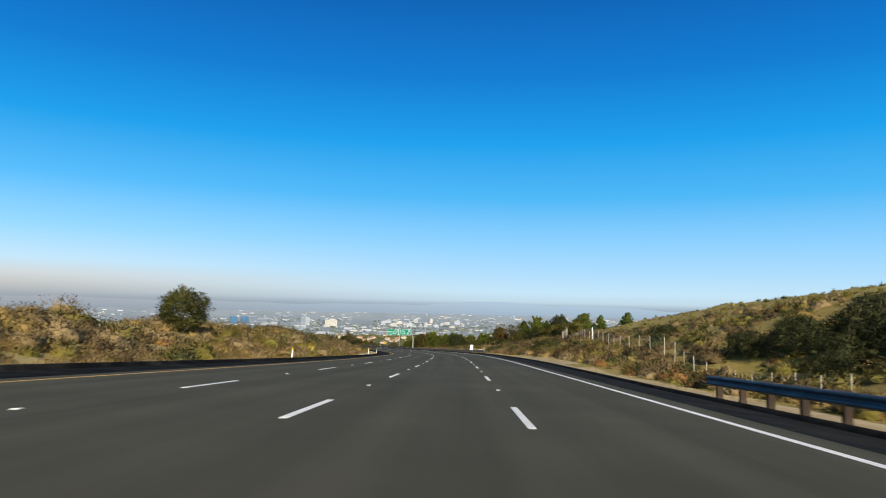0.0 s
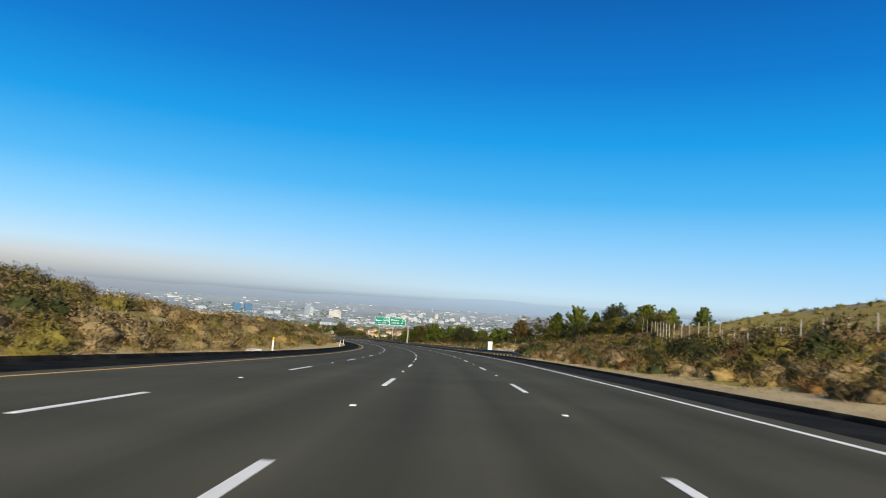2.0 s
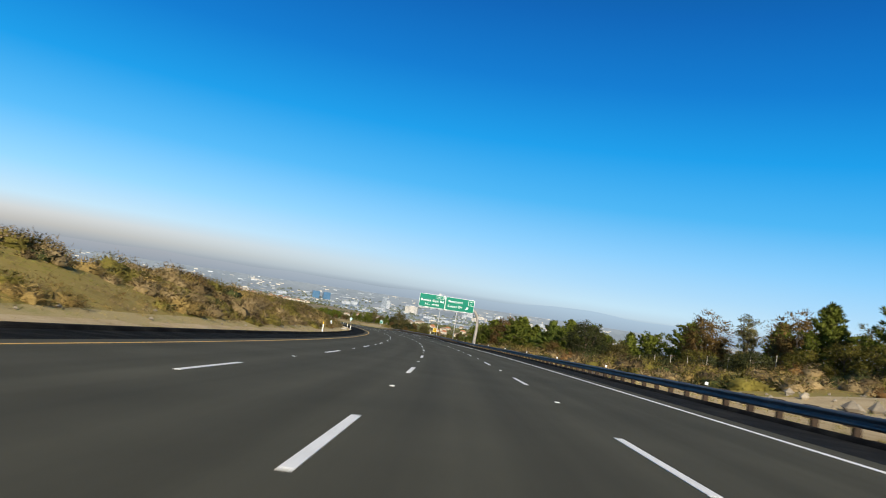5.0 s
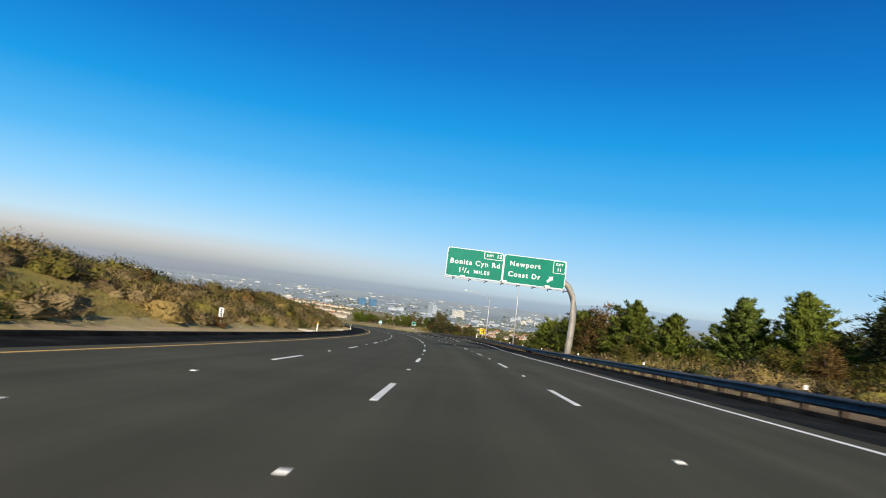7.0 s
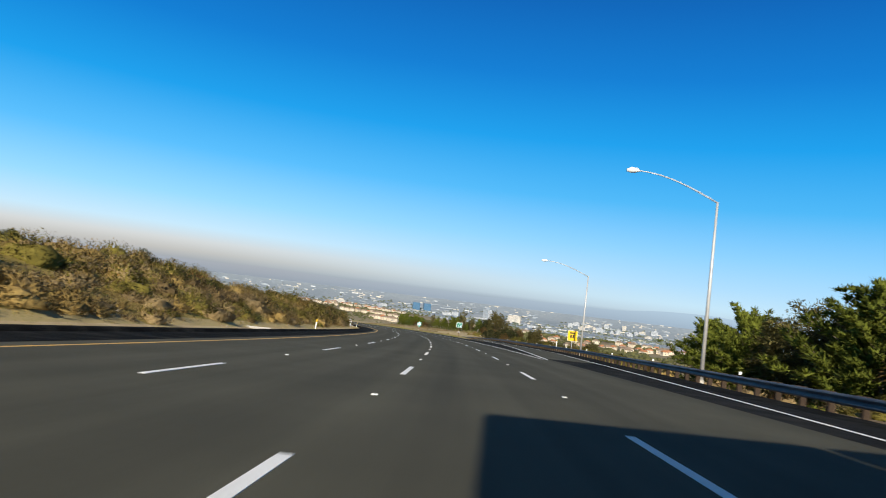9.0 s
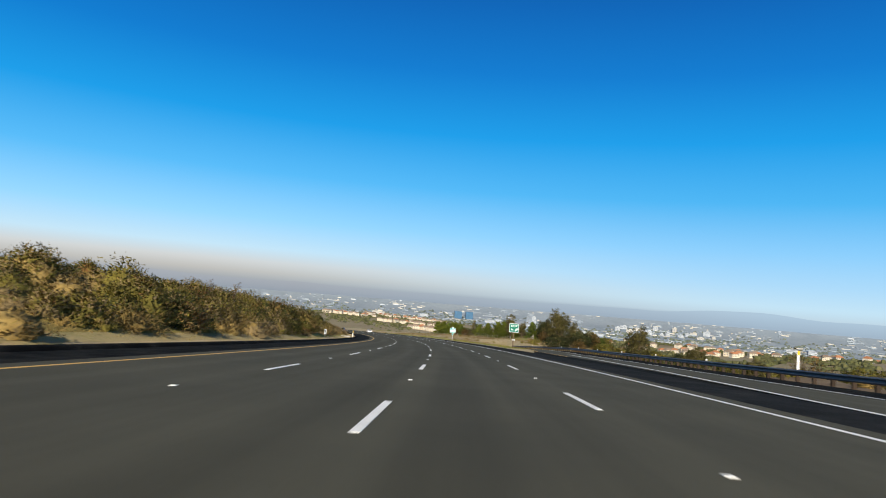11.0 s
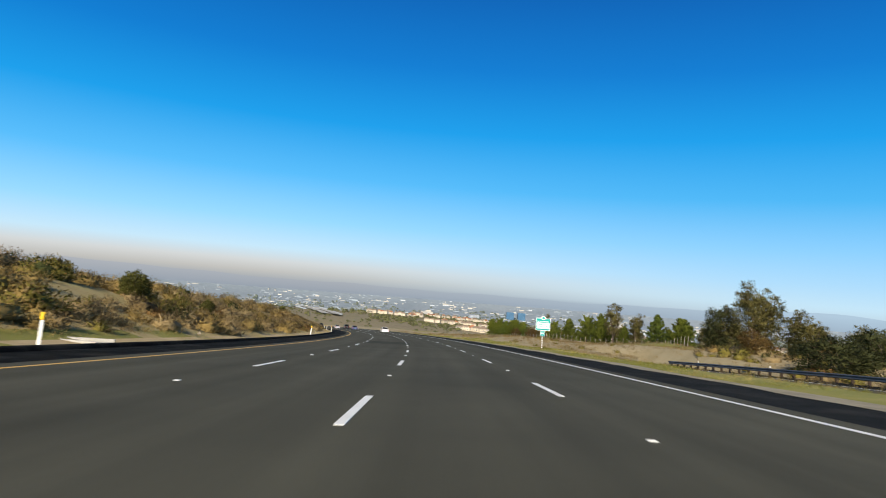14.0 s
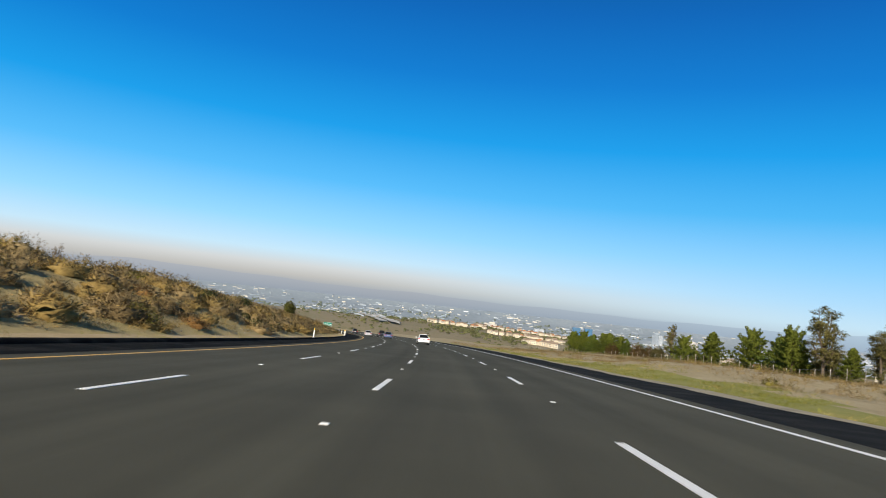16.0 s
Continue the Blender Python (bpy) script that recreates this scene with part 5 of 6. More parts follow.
def arrow(w, x, z, y, mat, parent):
    """A fat arrow up to the right."""
    shape = [(-0.42, -0.42), (-0.26, -0.50), (0.20, -0.06), (0.34, -0.22), (0.46, 0.46), (-0.22, 0.34), (-0.06, 0.20), (-0.50, -0.26)]
    bm = bmesh.new()
    f = [bm.verts.new((x + a * w, y - 0.008, z + b * w)) for a, b in shape]
    g = [bm.verts.new((x + a * w, y + 0.004, z + b * w)) for a, b in shape]
    bm.faces.new(f)
    bm.faces.new(g[::-1])
    for i in range(8):
        bm.faces.new((f[(i + 1) % 8], f[i], g[i], g[(i + 1) % 8]))
    bmesh.ops.recalc_face_normals(bm, faces=bm.faces)
    bmesh.ops.triangulate(bm, faces=bm.faces)
    return part("arrow", bm, mat, parent)


def bars(n, w, h, x, z, y, mat, parent, gap=0.35, seed=1):
    """Unreadable writing: a row of plain bars."""
    r = random.Random(seed)
    bm = bmesh.new()
    total, at = w, x - w / 2
    for i in range(n):
        k = total / n * r.uniform(0.6, 0.92)
        box(bm, at + k / 2, y - 0.003, z, k, 0.008, h)
        at += total / n
    return part("lettering_bars", bm, mat, parent)


def panel(w, h, cx, cz, y, parent, border=0.055, face=M_GREEN, r=0.22, name="panel", label=""):
    """A framed sign plate: white edge, coloured field proud of it, bare back."""
    bm = bmesh.new()
    rounded(bm, w, h, r, 0.03, cx, cz, y)
    plate = part(name, bm, M_SIGNWHITE, parent, label)
    bm = bmesh.new()
    rounded(bm, w - 2 * border, h - 2 * border, max(0.02, r - border), 0.01, cx, cz, y - 0.005)
    part("field", bm, face, plate)
    bm = bmesh.new()
    box(bm, cx, y + 0.037, cz, w * 0.985, 0.01, h * 0.97)
    part("backing", bm, M_SIGNBACK, plate)
    return plate


# ---- overhead exit sign on a bent mast ----
gantry = root("overhead_sign", 293.5, 0.0, 0.0, turn=6.0, label="two green exit panels on a bent steel mast", category="sign", at=None)
gantry.matrix_world = Matrix.Translation(deck(293.3, 0.12, 0.0)) @ Matrix.Rotation(radians(heading(293.5) + 6.0), 4, "Z")
LW, RW, SH, SZ = 4.98, 5.62, 2.48, 7.42
bm = bmesh.new()
mast_pts = [(12.45, 0.35, -0.4), (12.62, 0.35, 1.5), (12.72, 0.35, 3.6), (12.70, 0.35, 4.7), (12.50, 0.35, 5.6), (12.05, 0.35, 6.45), (11.3, 0.35, 7.0), (10.2, 0.35, 7.22), (8.0, 0.35, 7.32), (4.0, 0.35, 7.40), (1.1, 0.35, 7.44)]
tube(bm, mast_pts, [0.30, 0.30, 0.29, 0.28, 0.27, 0.26, 0.25, 0.24, 0.22, 0.18, 0.15], 16)
part("mast", bm, M_MAST, gantry, smooth=True)
bm = bmesh.new()
tube(bm, [(12.45, 0.35, -0.4), (12.45, 0.35, 0.12)], 0.48, 12)
part("foundation", bm, M_CONCRETE, gantry)
bm = bmesh.new()
tube(bm, [(12.40, 0.35, 0.12), (12.43, 0.35, 0.30)], 0.42, 12)
part("base_flange", bm, M_MAST, gantry)
p1 = panel(LW, SH, 0.90 + LW / 2, SZ, 0.0, gantry)
p2 = panel(RW, SH, 0.95 + LW + RW / 2, SZ - 0.03, 0.0, gantry)
x0, z0 = 0.90, SZ - SH / 2
bm = bmesh.new()
rounded(bm, 1.72, 0.66, 0.16, 0.008, x0 + LW - 0.90, z0 + SH - 0.37, -0.012)
part("exit_tab_border", bm, M_SIGNWHITE, p1)
bm = bmesh.new()
rounded(bm, 1.62, 0.56, 0.13, 0.008, x0 + LW - 0.90, z0 + SH - 0.37, -0.017)
part("exit_tab", bm, M_GREEN, p1)
words("EXIT", 0.30, x0 + LW - 1.22, z0 + SH - 0.38, -0.022, M_SIGNWHITE, p1)
words("12", 0.46, x0 + LW - 0.42, z0 + SH - 0.37, -0.022, M_SIGNWHITE, p1)
words("Bonita Cyn Rd", 0.60, x0 + LW / 2 + 0.02, z0 + 1.30, -0.012, M_SIGNWHITE, p1, squeeze=1.02, space=1.22)
words("1", 0.58, x0 + 1.22, z0 + 0.58, -0.012, M_SIGNWHITE, p1)
words("1", 0.38, x0 + 1.50, z0 + 0.70, -0.012, M_SIGNWHITE, p1)
words("/", 0.62, x0 + 1.70, z0 + 0.58, -0.012, M_SIGNWHITE, p1)
words("4", 0.38, x0 + 1.95, z0 + 0.46, -0.012, M_SIGNWHITE, p1)
words("MILES", 0.43, x0 + 3.15, z0 + 0.55, -0.012, M_SIGNWHITE, p1, squeeze=1.12, space=1.22)
x1, z1 = 0.95 + LW, SZ - 0.03 - SH / 2
bm = bmesh.new()
rounded(bm, 1.14, 1.12, 0.16, 0.008, x1 + RW - 0.62, z1 + SH - 0.60, -0.012)
part("exit_tab_border", bm, M_SIGNWHITE, p2)
bm = bmesh.new()
rounded(bm, 1.04, 1.02, 0.13, 0.008, x1 + RW - 0.62, z1 + SH - 0.60, -0.017)
part("exit_tab", bm, M_GREEN, p2)
words("EXIT", 0.30, x1 + RW - 0.62, z1 + SH - 0.38, -0.022, M_SIGNWHITE, p2)
words("11", 0.42, x1 + RW - 0.62, z1 + SH - 0.82, -0.022, M_SIGNWHITE, p2)
words("Newport", 0.60, x1 + 1.90, z1 + 1.72, -0.012, M_SIGNWHITE, p2, squeeze=1.03, space=1.24)
words("Coast Dr", 0.60, x1 + 1.90, z1 + 0.80, -0.012, M_SIGNWHITE, p2, squeeze=1.03, space=1.24)
arrow(0.62, x1 + 4.25, z1 + 0.74, -0.012, M_SIGNWHITE, p2)
bm = bmesh.new()
box(bm, 6.2, -0.12, z0 - 0.13, 10.9, 0.10, 0.10, bevel=0.01)
part("walkway_rail", bm, M_SIGNBACK, gantry)
# brackets in the darker steel: the shade on them is put into the colour
for k in range(8):
    bm = bmesh.new()
    box(bm, 1.6 + k * 1.42, -0.42, z0 - 0.16, 0.07, 0.95, 0.09, bevel=0.008)
    box(bm, 1.6 + k * 1.42, 0.16, z0 + 0.5, 0.06, 0.12, 1.6)
    part("bracket", bm, M_STEEL, gantry)
for x in (2.25, 5.92, 9.70):
    bm = bmesh.new()
    box(bm, x, -0.95, z0 + 0.02, 0.44, 0.34, 0.22, bevel=0.04)
    part("sign_lamp", bm, M_PLASTIC, gantry, "white sign lighting box")

# ---- street lamps ----
def street_lamp(s, u, tall, arm, label):
    lamp = root("street_lamp", s, u, 0.0, label=label, category="street lamp", group="street lamps")
    lift = float(deck(s, u)[2]) - lamp.matrix_world.translation.z
    bm = bmesh.new()
    tube(bm, [(0, 0, -0.2), (0, 0, 0.35)], 0.17, 12)
    part("base", bm, M_CONCRETE, lamp)
    bm = bmesh.new()
    tube(bm, [(0, 0, 0.2), (0, 0, tall * 0.5 + lift), (0, 0, tall + lift)], [0.12, 0.095, 0.065], 12)
    part("pole", bm, M_POLE, lamp, smooth=True)
    bm = bmesh.new()
    pts = [(-arm * f, 0, tall + lift - 0.05 + 1.35 * math.sin(f * math.pi / 2)) for f in np.linspace(0, 1, 9)]
    tube(bm, pts, [0.05 - 0.002 * i for i in range(9)], 8)
    part("arm", bm, M_POLE, lamp, smooth=True)
    bm = bmesh.new()
    tube(bm, [(-arm + 0.05, 0, tall + lift + 1.30), (-arm - 0.15, 0, tall + lift + 1.31), (-arm - 0.45, 0, tall + lift + 1.29), (-arm - 0.72, 0, tall + lift + 1.26)], [0.06, 0.14, 0.17, 0.08], 10)
    part("lamp_head", bm, M_PLASTIC, lamp, "white cobra lamp head", smooth=True)
    return lamp


street_lamp(341.8, 15.6, 10.2, 4.7, "tall galvanised street lamp with a curved arm over the ramp")
street_lamp(384.4, 18.6, 9.6, 5.2, "tall galvanised street lamp further along the exit ramp")

# ---- other signs ----
exit_sign = root("exit_sign", 468.4, 13.3, 0.0, turn=-2, label="small green exit sign on a timber post in the gore", category="sign")
bm = bmesh.new()
box(bm, 0, 0.08, 1.6, 0.15, 0.15, 3.7, bevel=0.012)
part("post", bm, M_POSTWOOD, exit_sign, "weathered brown timber post")
pl = panel(1.40, 1.27, 0, 2.88, -0.02, exit_sign, border=0.06, r=0.10)
words("EXIT", 0.38, 0, 3.16, -0.034, M_SIGNWHITE, pl, squeeze=1.05, space=1.25)
words("11", 0.40, -0.28, 2.65, -0.034, M_SIGNWHITE, pl)
arrow(0.44, 0.34, 2.63, -0.034, M_SIGNWHITE, pl)
bm = bmesh.new()
rounded(bm, 0.46, 0.2, 0.02, 0.015, 0, 1.15, -0.02)
pt_ = part("postmile_plate", bm, M_SIGNWHITE, exit_sign)
bars(3, 0.34, 0.09, 0, 1.15, -0.03, M_BLACK, pt_)

sponsor = root("sponsor_sign", 536.9, 13.0, 0.0, turn=-3, label="teal and white roadside sponsor sign on one post", category="sign")
sponsor.scale = (0.86, 0.86, 0.87)
bm = bmesh.new()
box(bm, 0, 0.06, 1.05, 0.12, 0.12, 2.5, bevel=0.01)
pole_ = part("post", bm, M_POSTWOOD, sponsor)
for k in range(5):
    bm = bmesh.new()
    box(bm, 0, -0.004, 0.18 + k * 0.26, 0.125, 0.012, 0.12)
    part("reflective_band", bm, M_SIGNWHITE, pole_)
pl = panel(1.62, 1.36, 0, 2.72, -0.02, sponsor, border=0.05, face=M_TEAL, r=0.10)
bm = bmesh.new()
box(bm, 0, -0.034, 2.58, 1.40, 0.012, 0.66)
part("white_field", bm, M_SIGNWHITE, pl)
bars(7, 0.95, 0.07, 0, 2.70, -0.046, M_TEAL, pl, seed=2)
bars(9, 1.20, 0.07, 0, 2.50, -0.046, M_TEAL, pl, seed=3)
bars(9, 1.30, 0.10, 0, 3.04, -0.036, M_SIGNWHITE, pl, seed=4)
bm = bmesh.new()
rounded(bm, 0.46, 0.42, 0.16, 0.02, 0, 3.42, -0.045)
part("emblem", bm, M_SIGNWHITE, pl)
bm = bmesh.new()
rounded(bm, 0.30, 0.24, 0.10, 0.02, 0, 3.42, -0.052)
part("emblem_shape", bm, M_TEAL, pl)
small = panel(0.50, 0.60, 0, 1.72, -0.02, sponsor, border=0.035, face=M_TEAL, r=0.05)
bars(2, 0.30, 0.16, 0, 1.74, -0.034, M_SIGNWHITE, small, seed=5)

speed = root("advisory_sign", 391.5, 19.2, 0.0, turn=0, label="yellow exit speed sign on a steel post", category="sign")
lift = float(deck(391.5, 19.2)[2]) - speed.matrix_world.translation.z
bm = bmesh.new()
tube(bm, [(0, 0.06, -0.3), (0, 0.06, 2.9 + lift)], 0.05, 8)
part("post", bm, M_POLE, speed)
pl = panel(1.30, 1.35, 0, 2.25 + lift, -0.02, speed, border=0.02, face=M_SIGNYELLOW, r=0.08)
bars(1, 0.80, 0.16, 0, 2.62 + lift, -0.034, M_BLACK, pl, seed=6)
bars(2, 0.62, 0.42, 0, 2.18 + lift, -0.034, M_BLACK, pl, seed=7)

for s, u, sunk in ((280.3, -13.6, -0.48), (462.1, -13.25, -0.62)):
    mk = root("mile_marker", s, u, sunk, turn=4, label="small white marker plate on a thin steel post", category="sign", group="mile markers")
    bm = bmesh.new()
    box(bm, 0, 0.02, 0.75, 0.06, 0.03, 1.6, bevel=0.006)
    part("post", bm, M_POLE, mk)
    bm = bmesh.new()
    rounded(bm, 0.30, 0.62, 0.02, 0.012, 0, 1.40, -0.012)
    pp_ = part("plate", bm, M_SIGNWHITE, mk)
    bm = bmesh.new()
    for k in range(4):
        box(bm, random.uniform(-0.02, 0.02), -0.016, 1.60 - k * 0.13, 0.12, 0.008, 0.085)
    part("lettering_bars", bm, M_BLACK, pp_)

green_far = root("guide_sign", 795.0, -12.5, 0.0, turn=-4, label="green guide sign on two timber posts in the verge", category="sign")
for x in (-1.0, 1.0):
    bm = bmesh.new()
    box(bm, x, 0.08, 1.3, 0.12, 0.12, 3.0, bevel=0.01)
    part("post", bm, M_POSTWOOD, green_far)
pl = panel(3.1, 1.3, 0, 2.6, -0.02, green_far, border=0.06, r=0.1)
bars(6, 2.3, 0.3, 0, 2.6, -0.034, M_SIGNWHITE, pl, seed=9)

# ---- white cabinet and pole by the right bank ----
cabinet = root("utility_cabinet", 182.0, 14.4, -0.05, turn=3, label="tall white utility cabinet behind the guardrail", category="cabinet")
bm = bmesh.new()
box(bm, 0, 0, 0.05, 1.0, 0.8, 0.2, bevel=0.02)
part("plinth", bm, M_CONCRETE, cabinet)
bm = bmesh.new()
box(bm, 0, 0, 1.05, 0.74, 0.58, 1.8, bevel=0.03)
body_ = part("housing", bm, M_PLASTIC, cabinet)
bm = bmesh.new()
box(bm, 0, -0.30, 1.05, 0.64, 0.02, 1.6, bevel=0.008)
door_ = part("door", bm, M_PLASTIC, cabinet)
bm = bmesh.new()
box(bm, 0.24, -0.325, 1.05, 0.03, 0.03, 0.16, bevel=0.006)
part("handle", bm, M_STEEL, door_)
bm = bmesh.new()
box(bm, 0, 0, 1.98, 0.82, 0.66, 0.06, bevel=0.02)
part("lid", bm, M_PLASTIC, cabinet)
marker = root("marker_pole", 87.2, 20.4, 0.0, label="tall plain white pole on the bank", category="pole")
bm = bmesh.new()
tube(bm, [(0, 0, -0.3), (0, 0, 1.0), (0, 0, 2.0)], [0.07, 0.065, 0.06], 10)
part("pole", bm, M_PLASTIC, marker, smooth=True)
bm = bmesh.new()
tube(bm, [(0, 0, 1.98), (0, 0, 2.06)], [0.08, 0.055], 10)
part("cap", bm, M_POLE, marker, smooth=True)

# concrete drain aprons in the left verge
for s in (309, 352, 500, 118.5):
    drain = root("drain_apron", s, -12.4, 0.02, turn=0, label="small pale concrete drain apron set in the verge", category="drain", group="verge drains")
    bm = bmesh.new()
    for sgn in (-1, 1):
        box(bm, -0.6, sgn * 0.55, 0.06, 2.4, 0.16, 0.16, bevel=0.02, turn=Matrix.Rotation(sgn * 0.18, 4, "Z"))
    part("kerb", bm, M_CONCRETE, drain)
    bm = bmesh.new()
    box(bm, -0.6, 0, 0.0, 2.3, 0.9, 0.06, bevel=0.01)
    part("apron", bm, M_CONCRETE, drain)

# ---- wire fences ----
M_FENCEPOST = material("pale_fence_post", [(0.26, 0.23, 0.18), (0.36, 0.32, 0.26), (0.45, 0.41, 0.34)], rough=0.9, big=2, fine=15, bump=0.2, obj=0.2)
bm = bmesh.new()
tube(bm, [(0, 0, -0.3), (0, 0, 1.95)], [0.045, 0.04], 7)
fence_mesh = bpy.data.meshes.new("post")
bm.to_mesh(fence_mesh)
bm.free()
fence_mesh.materials.append(M_FENCEPOST)
M_WIRE = material("fence_wire", [(0.22, 0.21, 0.19), (0.28, 0.27, 0.25), (0.34, 0.33, 0.31)], rough=0.6, big=2, fine=10, bump=0.0, metallic=0.3)


def fence(path, spacing, tall, label, netting):
    f = tagged(new("wire_fence"), label, "fence", group="right of way fences")
    ps, pu = np.array([a for a, _ in path], float), np.array([b for _, b in path], float)
    run = np.concatenate([[0], np.cumsum(np.hypot(np.diff(ps), np.diff(pu)))])
    d = np.arange(0, run[-1], spacing)
    s, u = np.interp(d, run, ps), np.interp(d, run, pu)
    foot = place(s, u, rise(s, u))
    for p in foot:
        ob = new("post", fence_mesh)
        ob.parent = f
        ob.matrix_world = Matrix.Translation(p) @ Matrix.Rotation(random.uniform(0, 6), 4, "Z") @ Matrix.Rotation(random.uniform(-0.04, 0.04), 4, "X") @ Matrix.Diagonal((1, 1, tall / 1.95 * random.uniform(0.95, 1.05), 1))
    v, fc = [], []
    for a, b in zip(foot[:-1], foot[1:]):
        a, b = Vector(a), Vector(b)
        for h in np.linspace(0.15, tall - 0.06, 9 if netting else 5):
            up, o = Vector((0, 0, 0.008)), len(v)
            z = Vector((0, 0, h))
            v += [a + z, b + z, b + z + up, a + z + up]
            fc.append((o, o + 1, o + 2, o + 3))
        if netting:
            n = int((b - a).length / 0.22)
            w = (b - a).normalized() * 0.007
            for i in range(n):
                q, o = a.lerp(b, i / n), len(v)
                v += [q + Vector((0, 0, 0.1)), q + w + Vector((0, 0, 0.1)), q + w + Vector((0, 0, tall - 0.06)), q + Vector((0, 0, tall - 0.06))]
                fc.append((o, o + 1, o + 2, o + 3))
    sheet("wire", [tuple(q) for q in v], fc, M_WIRE, f, smooth=False)
    return f


fence([(-20, 20.5), (20, 20.5), (48, 20.5), (60, 21.0), (63, 20.4), (71, 19.6), (90, 19.9), (118, 23.0)], 2.6, 1.65, "pale post and wire netting fence climbing from the guardrail", True)
fence([(118, 23.0), (140, 28), (165, 36), (194, 43), (207, 44), (235, 40), (270, 35), (310, 33)], 4.2, 2.4, "pale post and wire fence along the hillside in front of pines", False)
fence([(575, 46), (600, 54), (650, 55), (700, 58), (760, 66), (830, 78)], 3.2, 1.7, "pale post and wire fence at the foot of a tree row", False)

# ---- cars ----
def car(name, s, u, paint, label, suv=False, length=4.6):
    """A saloon or tall estate: shell with sloped ends, dark glasshouse, wheels, lamps, bumpers, plate."""
    c = tagged(new(name), label, "car", group="cars ahead on the freeway")
    y = (Vector(deck(s + 2, u)) - Vector(deck(s - 2, u))).normalized()
    x = (Vector(deck(s, u + 1)) - Vector(deck(s, u))).normalized()
    z = x.cross(y)
    c.matrix_world = Matrix.Translation(deck(s, u)) @ Matrix((x, y, z)).transposed().to_4x4()
    H, hw, L = (1.72 if suv else 1.46), 0.90, length / 2
    belt = 1.02 if suv else 0.93
    bm = bmesh.new()
    outline = [(-L, 0.34, 0.93), (-L - 0.02, 0.62, 0.97), (-L + 0.05, belt - 0.02, 0.95), (-L + (0.25 if suv else 0.75), belt + 0.03, 0.95), (L - 1.25, belt, 0.96), (L - 0.15, belt - 0.22, 0.90), (L, 0.62, 0.86), (L - 0.02, 0.32, 0.84)]
    rows = []
    for yy, zz_, k in outline:
        w = hw * k
        rows.append([bm.verts.new((-w, yy, zz_)), bm.verts.new((-w * 0.6, yy - (0.05 if yy < 0 else -0.05), zz_)), bm.verts.new((w * 0.6, yy - (0.05 if yy < 0 else -0.05), zz_)), bm.verts.new((w, yy, zz_))])
    for a, b in zip(rows, rows[1:]):
        for i in range(3):
            bm.faces.new((a[i], a[i + 1], b[i + 1], b[i]))
    for side in (0, 3):
        ring = [r[side] for r in rows]
        bm.faces.new(ring if side == 0 else ring[::-1])
    bm.faces.new([r[k] for r, k in ((rows[0], 0), (rows[-1], 0), (rows[-1], 1), (rows[-1], 2), (rows[-1], 3), (rows[0], 3), (rows[0], 2), (rows[0], 1))])
    bmesh.ops.recalc_face_normals(bm, faces=bm.faces)
    bmesh.ops.bevel(bm, geom=list(bm.edges), offset=0.035, segments=2, affect="EDGES", profile=0.5)
    body = part("body", bm, paint, c, smooth=True)
    bm = bmesh.new()
    back, front = (-L + 0.12, -L + 0.45) if suv else (-L + 0.62, -L + 1.35)
    glass = [(back, belt, 0.84), (front, H - 0.06, 0.66), (front + 0.15, H - 0.03, 0.66), (L - 2.15, H - 0.05, 0.66), (L - 1.25, belt, 0.82)]
    rows = [[bm.verts.new((-hw * k, yy, zz_)), bm.verts.new((hw * k, yy, zz_))] for yy, zz_, k in glass]
    for a, b in zip(rows, rows[1:]):
        bm.faces.new((a[0], a[1], b[1], b[0]))
    bm.faces.new([r[0] for r in rows][::-1])
    bm.faces.new([r[1] for r in rows])
    bm.faces.new((rows[0][0], rows[-1][0], rows[-1][1], rows[0][1]))
    bmesh.ops.recalc_face_normals(bm, faces=bm.faces)
    part("glasshouse", bm, M_GLASSDARK, c, "dark tinted windows")
    bm = bmesh.new()
    box(bm, 0, (front + L - 2.15) / 2, H - 0.02, hw * 1.30, (L - 2.15) - front + 0.05, 0.06, bevel=0.025)
    roof = part("roof", bm, paint, c)
    for sx in (-1, 1):
        bm = bmesh.new()
        v0 = [(sx * hw * 0.845, back - 0.03, belt), (sx * hw * 0.665, front - 0.02, H - 0.03), (sx * hw * 0.60, front - 0.02, H - 0.02), (sx * hw * 0.77, back - 0.03, belt)]
        f0 = [bm.verts.new(q) for q in v0]
        f1 = [bm.verts.new((q[0], q[1] + 0.1, q[2])) for q in v0]
        bm.faces.new(f0)
        bm.faces.new(f1[::-1])
        for i in range(4):
            bm.faces.new((f0[i], f0[(i + 1) % 4], f1[(i + 1) % 4], f1[i]))
        bmesh.ops.recalc_face_normals(bm, faces=bm.faces)
        part("rear_pillar", bm, paint, c)
        bm = bmesh.new()
        box(bm, sx * hw * 0.74, -L - 0.02, belt - 0.17, 0.36, 0.10, 0.17, bevel=0.03)
        part("tail_lamp", bm, M_TAIL, c, "red tail lamp")
        bm = bmesh.new()
        box(bm, sx * hw * 0.70, L - 0.06, 0.66, 0.36, 0.12, 0.13, bevel=0.03)
        part("headlight", bm, M_SIGNWHITE, c)
        bm = bmesh.new()
        box(bm, sx * (hw + 0.09), L - 1.55, belt + 0.06, 0.18, 0.10, 0.12, bevel=0.03)
        part("wing_mirror", bm, paint, c)
